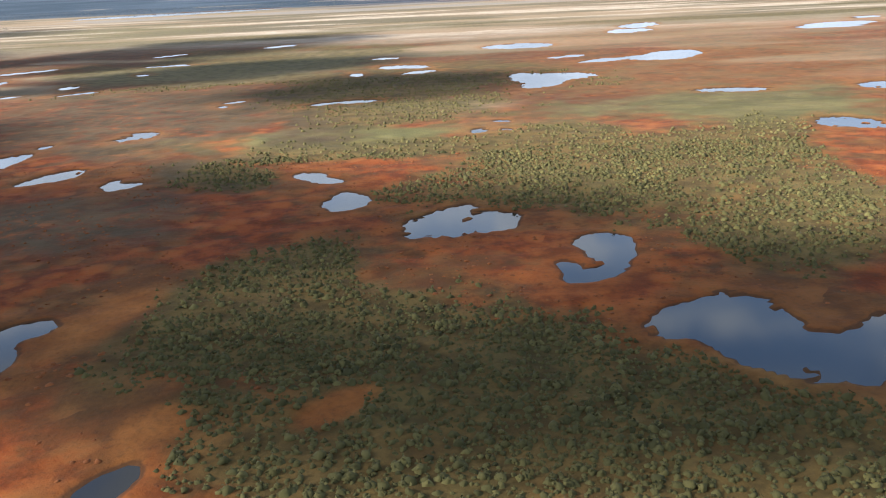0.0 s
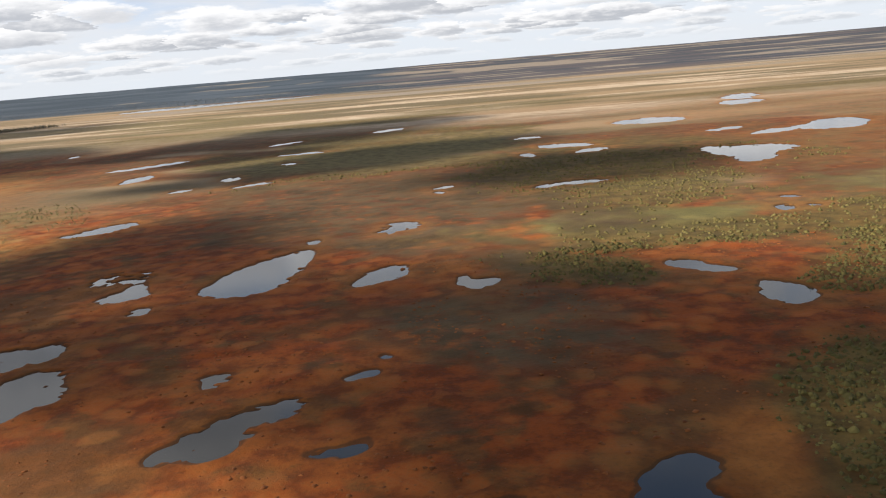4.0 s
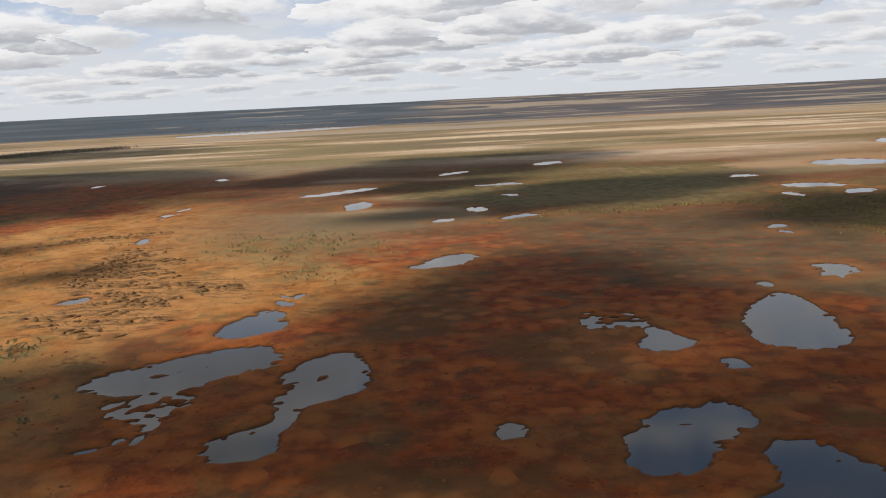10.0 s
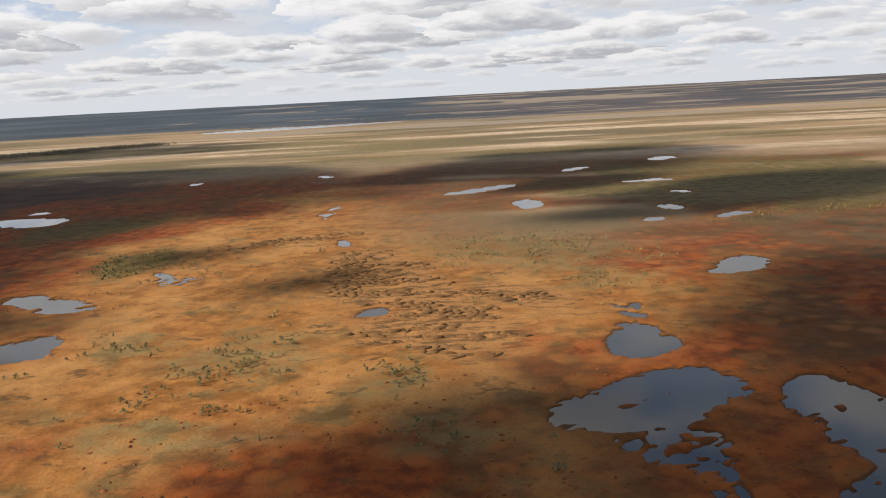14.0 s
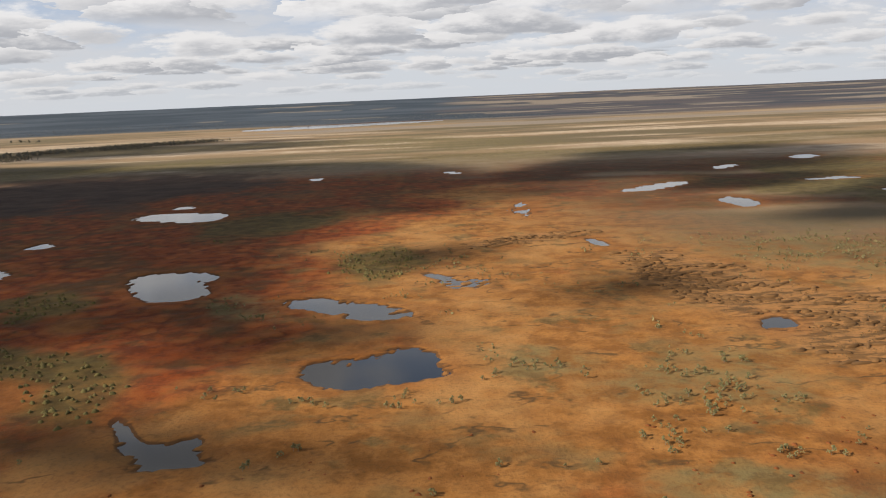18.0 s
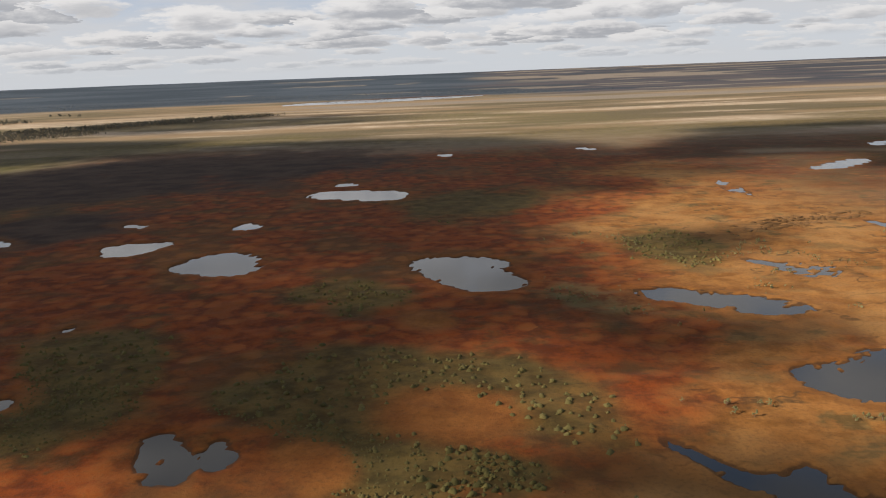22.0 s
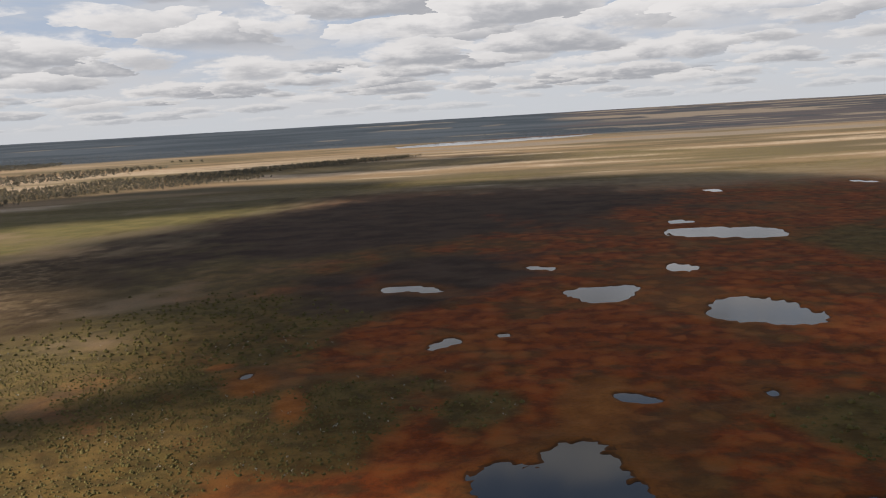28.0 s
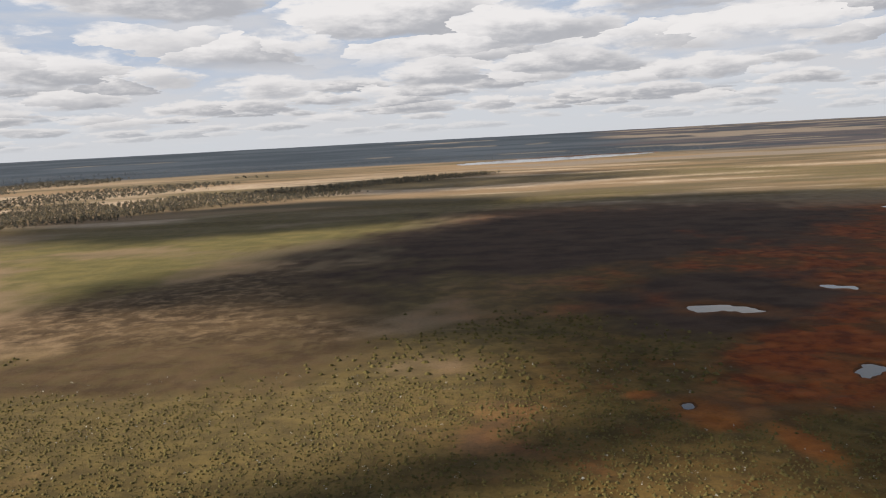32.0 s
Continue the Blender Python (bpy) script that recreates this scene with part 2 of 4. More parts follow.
pond(36, "pale", (22.3, 365.0, 4.2, 2.6, -28))
pond(37, "pale", (22.7, 343.3, 2.7, 2.1, -70))
pond(38, "pale", (152.3, 328.4, 12.3, 7.6, 65), (157.9, 317.8, 8.3, 5.6, -21), (162.9, 328.4, 9.9, 5.2, -66))
pond(39, "pale", (402.2, 878.6, 40.5, 23.6, 27), (380.7, 852.4, 38.6, 22.9, 20))
pond(40, "pale", (468.0, 964.5, 31.6, 11.2, 55))
pond(41, "pale", (212.1, 423.2, 10.8, 4.6, -83), (219.9, 429.1, 12.6, 7.3, 68))
pond(42, "grey", (-374.8, 273.4, 10.9, 7.0, 56), (-359.1, 285.3, 13.8, 7.8, 26), (-343.6, 286.7, 12.3, 9.6, -71), (-354.6, 272.3, 15.1, 6.3, 33), (-365.2, 266.3, 13.2, 7.2, 8))
pond(43, "grey", (-318.8, 256.7, 12.2, 7.7, 39), (-313.2, 270.1, 15.3, 5.9, -84), (-322.2, 275.2, 13.1, 6.2, 65), (-325.2, 238.3, 12.5, 3.2, 76), (-330.9, 224.2, 7.9, 8.6, -5))
pond(44, "grey", (-347.1, 317.3, 10.7, 6.1, 51), (-354.9, 321.0, 11.6, 5.3, 76), (-347.8, 331.6, 10.6, 6.1, -83))
pond(45, "marsh", (-344.6, 357.7, 9.3, 3.5, 89), (-345.3, 361.2, 5.6, 5.3, 31))
pond(46, "marsh", (-356.4, 232.5, 6.6, 2.1, 85), (-356.2, 255.1, 6.6, 4.3, -38), (-363.7, 248.5, 5.0, 4.9, 18), (-365.5, 255.6, 6.5, 4.2, 34), (-355.5, 244.9, 8.1, 4.1, 82))
pond(47, "grey", (-364.2, 225.5, 2.6, 1.1, 5))
pond(48, "grey", (-402.6, 223.6, 3.5, 2.3, -58), (-395.9, 217.5, 4.9, 2.5, -10), (-402.5, 217.7, 5.4, 2.5, -3), (-395.9, 221.0, 4.4, 3.3, -25), (-406.9, 222.6, 3.5, 3.4, -70))
pond(49, "pale", (-292.9, 407.2, 8.9, 5.8, 14), (-279.4, 425.5, 7.9, 7.6, -61), (-285.8, 415.8, 10.2, 10.5, -29))
pond(50, "pale", (-379.5, 711.9, 22.0, 8.9, 31), (-361.8, 728.2, 24.0, 10.2, 41))
pond(51, "grey", (-345.9, 620.8, 14.0, 9.1, 73), (-347.0, 634.3, 14.5, 9.6, 74))
pond(52, "pale", (-242.1, 543.4, 14.8, 4.8, 31))
pond(53, "pale", (-266.5, 582.7, 11.0, 6.5, -84))
pond(54, "pale", (-287.5, 539.2, 7.0, 5.4, 30))
pond(55, "pale", (-242.4, 726.6, 21.5, 8.0, 6))
pond(56, "pale", (-278.6, 845.5, 19.4, 6.8, 50))
pond(57, "grey", (-455.1, 512.8, 10.1, 3.3, -74))
pond(58, "pale", (-529.1, 454.2, 9.0, 3.1, -59))
pond(59, "grey", (-545.6, 344.5, 11.0, 8.0, -62), (-552.7, 338.2, 9.0, 8.4, -1), (-535.8, 340.1, 10.3, 5.9, 16), (-537.0, 353.4, 9.0, 6.7, -53), (-558.5, 345.1, 9.0, 7.1, 61))
pond(60, "grey", (-557.0, 409.1, 8.4, 15.5, 69), (-571.1, 418.1, 12.5, 8.4, -30), (-547.6, 399.1, 11.4, 5.9, 4))
pond(61, "grey", (-641.7, 450.8, 13.5, 6.0, -69), (-643.4, 469.3, 14.7, 12.2, -60), (-631.0, 473.4, 13.3, 8.3, -28), (-630.1, 454.5, 14.1, 10.2, -39), (-626.0, 439.2, 11.7, 7.8, 26))
pond(62, "blue", (-582.7, 298.8, 6.7, 3.6, 83), (-589.1, 297.2, 5.2, 4.3, 83), (-583.1, 291.7, 7.0, 2.8, 11), (-598.9, 309.0, 8.9, 1.8, -63), (-594.0, 300.5, 6.4, 2.9, -58))
pond(63, "grey", (-430.4, 367.7, 4.0, 5.5, -30), (-429.9, 372.2, 5.2, 4.1, 39))
pond(64, "marsh", (-522.8, 447.0, 6.1, 4.6, 66), (-517.6, 439.6, 8.6, 7.2, 59))
pond(65, "marsh", (-476.8, 645.3, 16.5, 3.0, 76), (-476.0, 626.4, 20.6, 4.3, 88))
pond(66, "pale", (-738.8, 483.9, 11.5, 9.6, -61), (-730.8, 497.6, 14.1, 10.6, -12), (-724.0, 479.1, 11.8, 10.8, 83))
pond(67, "pale", (-782.3, 528.5, 9.6, 8.2, 26), (-772.8, 526.8, 13.5, 8.7, 52), (-777.8, 517.4, 10.0, 7.6, 35))
pond(68, "pale", (-796.3, 583.6, 7.4, 3.4, -31))
pond(69, "pale", (-736.7, 568.5, 7.2, 7.8, -4), (-737.1, 572.2, 3.8, 8.3, 3))
pond(70, "pale", (-858.8, 551.9, 7.6, 6.2, 33), (-847.0, 547.5, 10.6, 4.6, -47))
pond(71, "pale", (-696.5, 655.3, 25.0, 8.3, -16), (-673.9, 657.9, 19.7, 13.6, -81), (-699.2, 674.0, 21.8, 10.4, 0))
pond(72, "pale", (-702.4, 713.3, 9.2, 7.2, -34))
pond(73, "grey", (-752.6, 345.9, 6.5, 4.5, -44), (-758.7, 347.9, 5.5, 3.1, -19), (-747.7, 348.2, 4.0, 4.9, -48))
pond(74, "grey", (-788.7, 408.3, 3.5, 3.7, 38), (-785.9, 405.3, 3.2, 2.7, 2))
pond(75, "grey", (-802.4, 345.0, 10.3, 7.7, 43), (-819.4, 361.2, 11.1, 8.2, -72), (-814.8, 347.1, 11.6, 7.7, -64), (-805.1, 356.9, 10.5, 14.0, 0), (-805.6, 372.4, 9.3, 7.4, 76))
pond(76, "blue", (-696.9, 316.9, 7.9, 3.3, -68), (-694.2, 312.3, 4.5, 2.4, -81), (-702.3, 318.5, 5.7, 2.6, -80), (-698.7, 312.2, 4.0, 3.0, -61), (-701.4, 325.5, 4.5, 3.8, -13))
pond(77, "blue", (-690.3, 320.9, 4.0, 2.8, -87), (-687.1, 318.0, 3.8, 1.9, -68), (-689.3, 315.3, 3.8, 2.2, -46))
pond(78, "pale", (-833.1, 466.6, 4.4, 3.0, -67), (-836.8, 463.0, 6.4, 3.4, 63))
pond(79, "pale", (-816.5, 471.0, 3.0, 2.3, -43))
pond(80, "grey", (-754.6, 407.0, 2.9, 1.5, 89))
pond(81, "pale", (-891.8, 437.7, 2.4, 1.9, 78))
pond(82, "blue", (-48.8, 92.3, 3.9, 1.2, 49), (-47.2, 90.4, 2.9, 2.3, 25), (-45.5, 93.7, 3.0, 1.9, 70))
pond(99, "pale", (-65, 584, 11.3, 5.2, -79))
pond(111, "pale", (145, 432, 20.6, 8.6, -9))
pond(118, "pale", (-173, 347, 4.0, 2.6, 88))
pond(163, "blue", (-621, 282, 3.0, 2.4, -41))
pond(172, "pale", (-177, 916, 22.1, 11.8, 50))
pond(173, "pale", (-511, 899, 12.5, 7.4, -74))
pond(174, "pale", (-759, 2499, 307.6, 127.7, 29))
pond(193, "pale", (-635, 885, 10.0, 7.9, -74))

zone("tan", (-476, 383, 147.6, 78.2, -59), (-422, 444, 131.5, 91.6, -50), (-399, 550, 127.3, 81.3, 20))
zone("tan", (-493, 321, 86.2, 76.1, -8), (-441, 523, 143.6, 135.4, -66), (-427, 366, 80.8, 53.7, 60))
zone("tan", (-517, 306, 85.1, 58.9, 6))
zone("tan", (-421, 586, 207.1, 79.1, -65), (-714, 1701, 721.4, 398.8, 88), (195, 891, 234.7, 122.7, 47))
zone("tan", (114, 513, 110.5, 88.6, -73), (-67, 312, 20.7, 13.1, -31), (228, 651, 147.1, 77.1, 74))
zone("tan", (193, 533, 119.0, 108.2, -80))
zone("green", (-18, 140, 34.4, 29.3, 6), (24, 101, 36.7, 20.1, -14), (75, 281, 94.9, 55.8, 29), (90, 197, 57.7, 22.9, 64), (-33, 105, 18.7, 10.9, -66), (-13, 92, 22.2, 10.1, -6))
zone("green", (-38, 507, 146.8, 110.5, -89), (-76, 277, 23.0, 15.9, -36), (-12, 309, 85.2, 27.4, 9), (42, 296, 58.3, 55.8, 57))
zone("green", (-183, 711, 213.5, 137.6, 85), (-22, 423, 76.9, 65.5, 67), (-59, 324, 27.0, 20.9, -5), (-75, 275, 18.1, 14.3, 6))
zone("sparse", (-359, 464, 66.1, 42.1, -53))
zone("sparse", (-357, 450, 39.8, 33.6, 79), (-461, 323, 18.1, 14.2, -49), (-515, 1381, 325.8, 127.9, -69), (-410, 262, 14.8, 13.5, -26), (-170, 643, 146.1, 71.6, 29))
zone("sparse", (-361, 465, 44.8, 40.2, 45), (-475, 327, 32.3, 16.1, 28), (-472, 271, 32.1, 9.7, -7), (-505, 346, 20.2, 14.7, -27), (-421, 299, 14.6, 9.5, 61), (-601, 422, 26.4, 12.7, -57))
zone("green", (-645, 360, 43.5, 16.7, -27), (-652, 312, 16.4, 13.6, 76), (-622, 334, 17.6, 12.3, -72), (-658, 348, 17.0, 7.4, -13), (-553, 487, 31.8, 20.8, 83), (-670, 433, 25.6, 15.6, -61))
zone("green", (-672, 351, 22.2, 19.0, -32), (-663, 367, 32.3, 13.2, -41), (-619, 333, 16.4, 12.6, 87), (-663, 426, 21.1, 18.0, -50), (-738, 376, 27.6, 14.3, -63), (-734, 331, 16.1, 10.0, -43), (-634, 608, 58.1, 40.4, -80))
zone("green", (-733, 379, 23.2, 17.0, -74), (-684, 438, 21.8, 14.7, 59), (-909, 484, 69.3, 52.4, 88), (-926, 714, 151.7, 110.3, 76), (-860, 406, 45.0, 27.2, 50))
zone("green", (-935, 458, 55.3, 36.8, 8), (-857, 400, 34.3, 20.4, 9), (-827, 402, 18.7, 14.5, -89), (-920, 512, 66.0, 38.4, 9))
zone("green", (-1007, 395, 64.8, 25.3, -9), (-969, 438, 81.9, 54.9, 10), (-892, 409, 36.5, 26.2, 6), (-931, 517, 81.8, 32.6, 14), (-902, 464, 31.8, 22.6, -5))
zone("green", (-729, 363, 34.0, 16.0, -75), (-670, 352, 30.0, 17.0, -74), (-618, 336, 23.0, 12.0, -82), (-646, 311, 20.0, 9.0, -16), (-669, 424, 24.0, 15.0, 72), (-733, 371, 26.0, 17.0, -76))
zone("green", (-3, 128, 60.0, 31.0, -23), (-41, 159, 42.0, 24.0, 66))
zone("meadow", (-1244, 941, 202.3, 94.9, 70), (-1173, 718, 107.1, 76.9, -90), (-1093, 887, 146.1, 75.1, 39), (-889, 1106, 173.6, 64.9, 31))
zone("meadow", (-50, 340, 85.0, 26.0, 4), (135, 385, 95.0, 55.0, 0))
zone("brown", (-1073, 578, 94.0, 66.5, 76), (-1082, 500, 37.6, 33.3, 76))
zone("heath", (-892, 757, 142.9, 108.2, 57), (-841, 572, 60.7, 56.3, 52))
zone("heath", (-923, 780, 152.8, 115.8, 30))
zone("heath", (-838, 879, 190.8, 171.9, 43))
zone("brown", (-160, 426, 136.1, 88.0, -57), (-114, 228, 37.2, 27.0, -45))
zone("green", (-1000, 446, 96.4, 59.4, -47), (-925, 377, 59.9, 23.1, -8), (-868, 385, 34.5, 17.1, -5))
zone("brown", (-1047, 529, 68.8, 60.4, -51))
zone("green", (-1073, 469, 80.0, 48.9, -47), (-1016, 429, 125.9, 75.4, -26))
zone("brown", (-1087, 607, 119.5, 60.1, 57))
zone("green", (-970, 385, 68.4, 26.0, 8), (-1013, 452, 73.4, 51.3, -3))
zone("tan", (-514, 580, 99.3, 38.2, 58))
zone("orange", (-644, 334, 18.0, 15.0, -40), (-650, 402, 14.7, 9.6, -64), (-670, 313, 11.9, 6.9, -58))
zone("orange", (-19, 111, 8.0, 4.0, 49), (-47, 102, 8.8, 2.7, -70), (-70, 149, 20.0, 7.5, 77), (-44, 108, 6.0, 4.6, -69))
zone("orange", (-873, 411, 14.0, 5.0, -78), (-888, 430, 12.0, 8.0, -80), (-902, 448, 5.2, 4.9, 14), (-798, 404, 22.9, 10.3, 77))
zone("rough", (-424, 405, 80.0, 24.0, -77), (-405, 355, 48.0, 22.0, -70), (-380, 385, 26.0, 14.0, -60), (-485, 528, 40.0, 12.0, 25))

# out-of-view clouds, added wherever shade or a dimmer ground is wanted
cloud(-164, 233, 125.7, 80.0, -14, 0.58)
cloud(-263, 333, 90.6, 55.1, -12, 0.48)
cloud(-264, 214, 57.3, 28.9, -48)
cloud(-435, 825, 90.0, 55.0, 0)
cloud(-67, 178, 110.2, 78.2, -23, 0.52)
cloud(-95, 116, 46.0, 25.0, -20, 0.4)
cloud(-150, 163, 55.0, 30.0, -15, 0.35)
cloud(-1050, 1560, 320.0, 210.0, 0, 0.55)
cloud(-120, 134, 38.9, 22.3, -36, 0.2)
cloud(-52, 506, 101.8, 74.6, -9, 0.5)
cloud(41, 129, 56.2, 44.1, 53, 0.45)
cloud(12, 89, 43.8, 14.8, -3, 0.3)
cloud(-8, 94, 72.0, 30.0, -5, 0.58)
cloud(-44, 108, 35.9, 22.8, -25)
cloud(-265, 342, 102.6, 55.6, 62, 0.5)
cloud(-304, 264, 57.2, 38.7, 56)
cloud(-189, 649, 144.9, 76.6, 20, 0.35)
cloud(-665, 859, 246.2, 144.0, -58, 0.5)
cloud(-298, 930, 192.4, 133.6, 31, 0.4)
cloud(-404, 233, 78.8, 30.8, -2)
cloud(-401, 247, 46.3, 21.6, -2)
cloud(-300, 735, 75.0, 45.0, 30)
cloud(-755, 913, 249.5, 169.6, -29, 0.5)
cloud(-707, 584, 173.8, 69.1, -59, 0.45)
cloud(-636, 402, 42.0, 30.0, -11)
# added shade over peat that is dark in its own colour
cloud(-602, 364, 44.0, 27.0, -5, 0.5)
cloud(-484, 412, 25.8, 15.8, 61)
cloud(-318, 552, 62.0, 32.0, 0, 0.4)
cloud(-697, 397, 60.0, 38.0, -46)
cloud(-732, 345, 48.0, 34.0, -30)
cloud(-707, 619, 130.0, 107.3, -66, 0.4)
cloud(-546, 491, 25.7, 23.3, 84)
cloud(-481, 414, 29.9, 16.2, 35)
cloud(-771, 410, 108.0, 60.5, -42, 0.5)
cloud(-782, 762, 210.6, 195.5, -34)
cloud(-556, 655, 45.0, 24.0, -20)
cloud(-853, 478, 146.1, 81.2, -61, 0.38)
cloud(-821, 771, 293.2, 206.8, 37)
cloud(-970, 640, 176.9, 92.8, -58)
cloud(-807, 351, 58.9, 14.8, -8)
cloud(-416, 248, 37.2, 20.4, -6)
cloud(-434, 234, 47.6, 11.9, -8)
cloud(-387, 234, 28.7, 14.8, -10)
cloud(-773, 353, 60.1, 34.1, -27)
cloud(-861, 530, 158.1, 69.5, -53)
cloud(-587, 284, 50.3, 13.7, -8)
cloud(-714, 338, 59.8, 37.5, -36)
cloud(-290, 215, 60.5, 35.0, -24)
cloud(-246, 191, 42.3, 13.7, -8)
cloud(-950, 399, 66.0, 18.0, 27)
cloud(-297, 212, 70.7, 29.2, -10)
cloud(-242, 195, 72.4, 13.6, -5)
cloud(-396, 239, 68.9, 40.8, -40)
cloud(-376, 215, 80.1, 14.0, -6)
cloud(-252, 221, 41.7, 30.1, 47)
cloud(-635, 286, 42.0, 20.6, -14)
cloud(-914, 635, 128.8, 84.3, -59)
cloud(-1022, 678, 162.8, 89.4, 21, 0.55)
cloud(-876, 736, 178.5, 130.3, 57)
cloud(-857, 494, 86.7, 38.4, 71)
cloud(-905, 434, 42.0, 18.0, 45)
cloud(-962, 550, 73.8, 41.8, 10)
cloud(-1220, 1042, 270.0, 178.0, 0)


# ---- numeric noise ----
def lattice(ix, iy, seed):
    h = (ix.astype(np.int64) * 374761393 + iy.astype(np.int64) * 668265263 + seed * 974634777) & 0xFFFFFFFF
    h = ((h ^ (h >> 13)) * 1274126177) & 0xFFFFFFFF
    return ((h ^ (h >> 16)) & 0xFFFF) / 65535.0


def value_noise(x, y, size, seed):
    """Smooth noise from 0 to 1 with features of that size in metres."""
    x, y = x / size, y / size
    ix, iy = np.floor(x), np.floor(y)
    u, v = x - ix, y - iy
    u, v = u * u * (3 - 2 * u), v * v * (3 - 2 * v)
    a, b, c, d = lattice(ix, iy, seed), lattice(ix + 1, iy, seed), lattice(ix, iy + 1, seed), lattice(ix + 1, iy + 1, seed)
    return (a * (1 - u) + b * u) * (1 - v) + (c * (1 - u) + d * u) * v


def rough_noise(x, y, size, seed, octaves=3):
    total, weight = 0.0, 0.0
    for k in range(octaves):
        total, weight = total + value_noise(x, y, size / 2**k, seed + 17 * k) * 0.55**k, weight + 0.55**k
    return total / weight


def inside(x, y, lobes, soft=0.0):
    """How far inside the lobes a place is: 1 at a lobe's middle, 0 on its edge, below 0 outside."""
    best = np.full(np.shape(x), -9.0)
    for cx, cy, a, b, turn in lobes:
        c, s = math.cos(radians(turn)), math.sin(radians(turn))
        u, v = ((x - cx) * c + (y - cy) * s) / a, ((y - cy) * c - (x - cx) * s) / b
        best = np.maximum(best, 1 - np.sqrt(u * u + v * v))
    return best


def smooth(v, low, high):
    k = np.clip((v - low) / (high - low), 0, 1)
    return k * k * (3 - 2 * k)


# ---- the ground's grid: fine where the flight passes, coarse far off ----
def steps(start, stop, first, growth, most):
    out, step = [start], first
    while out[-1] < stop:
        out.append(out[-1] + step)
        step = min(step * growth, most)
    return out


xs_fine = np.arange(-1230.0, 240.0, 1.4)
xs = np.concatenate([-np.array(steps(1230 + 3.0, 7500, 3.0, 1.09, 400))[::-1], xs_fine, np.array(steps(242.0, 6500, 3.0, 1.09, 400))])
ys = np.concatenate([-np.array(steps(-60.0, 3500, 6.0, 1.25, 500))[::-1], np.arange(66.0, 430.0, 1.2), np.array(steps(430.0, 7200, 1.5, 1.022, 60))])
GX, GY = np.meshgrid(xs, ys)

WATER_LEVEL = -0.22


def upland(x, y):
    """The land lifts gently towards the far forest."""
    lift = smooth(y + 220 * (value_noise(x, y, 1500.0, 5) - 0.5), 2200, 5200)
    return 62 * lift * lift + 6 * lift * (rough_noise(x, y, 700.0, 9, 2) - 0.5)


def pond_field(seed, tone, lobes, x, y):
    """Metres inside the shore, with small bays and teeth along a ragged edge."""
    far = max(1.0, abs(lobes[0][1]) / 300.0) ** 0.6
    wx = x + (rough_noise(x, y, 9.0 * far, seed + 5, 2) - 0.5) * 2.4 * far
    wy = y + (rough_noise(x, y, 9.0 * far, seed + 6, 2) - 0.5) * 2.4 * far
    teeth = 0.28 - 2.2 * np.abs(rough_noise(x, y * 1.4, 3.4 * far, seed + 40, 2) - 0.5)
    calm = 0.5 + 0.75 * smooth(value_noise(x, y, 26.0, seed + 9), 0.3, 0.7)       # some shores are smooth
    d = np.full(np.shape(x), -99.0)
    for cx, cy, a, b, turn in lobes:
        size = min(a, b)
        e = inside(wx, wy, [(cx, cy, a, b, turn)]) * size + calm * teeth * min(3.0 * far, 0.5 * size)
        blend = min(6.0, 0.5 * size)
        h = np.clip(0.5 + 0.5 * (e - d) / blend, 0, 1)
        d = d * (1 - h) + e * h + blend * h * (1 - h)
    if tone == "marsh":
        spots = (rough_noise(x, y * 1.3, 3.0, seed + 60, 2) - 0.53) * 16
        return np.minimum(d + 1.0, spots + 0.35 * np.clip(d, -6, 3))
    islets = (0.80 - value_noise(x, y, 2.6 * far, seed + 80)) * 14
    return np.where(d < 1.8 * calm * far, np.minimum(d, islets + 1.2 * np.maximum(d - 0.9, 0)), d)


height = (rough_noise(GX, GY, 6.0, 21, 2) - 0.5) * 0.75 + (rough_noise(GX, GY, 60.0, 22, 2) - 0.5) * 0.5 + 0.12
height *= smooth(2500 - GY, 0, 800) * 0.9 + 0.1
wet = np.full(GX.shape, -30.0)
for seed, tone, lobes in PONDS:
    reach = max(l[2] for l in lobes) + 30
    i0, i1 = np.searchsorted(ys, [min(l[1] for l in lobes) - reach, max(l[1] for l in lobes) + reach])
    j0, j1 = np.searchsorted(xs, [min(l[0] for l in lobes) - reach, max(l[0] for l in lobes) + reach])
    X, Y = GX[i0:i1, j0:j1], GY[i0:i1, j0:j1]
    wet[i0:i1, j0:j1] = np.maximum(wet[i0:i1, j0:j1], pond_field(seed, tone, lobes, X, Y))
bank = np.clip(wet * 0.55, -0.42, 0.5)
k = smooth(wet, -4.0, -0.4)
height = height * (1 - k) + (WATER_LEVEL - bank) * k
height += upland(GX, GY)

# plant cover, as weights
cover = {}
wob = (rough_noise(GX, GY, 48.0, 71, 4) - 0.5) * 1.5 + (rough_noise(GX, GY, 9.0, 72, 2) - 0.5) * 0.5
for name in ("tan", "green", "sparse", "meadow", "brown", "heath", "orange", "rough"):
    field = np.full(GX.shape, -9.0)
    for c, lobes in ZONES:
        if c != name:
            continue
        for l in lobes:
            reach = l[2] * 1.6 + 5
            i0, i1 = np.searchsorted(ys, [l[1] - reach, l[1] + reach])
            j0, j1 = np.searchsorted(xs, [l[0] - reach, l[0] + reach])
            field[i0:i1, j0:j1] = np.maximum(field[i0:i1, j0:j1], inside(GX[i0:i1, j0:j1], GY[i0:i1, j0:j1], [l]))
    cover[name] = smooth(field + wob * {"orange": 0.35, "rough": 0.6}.get(name, 0.9), -0.25, 0.4)
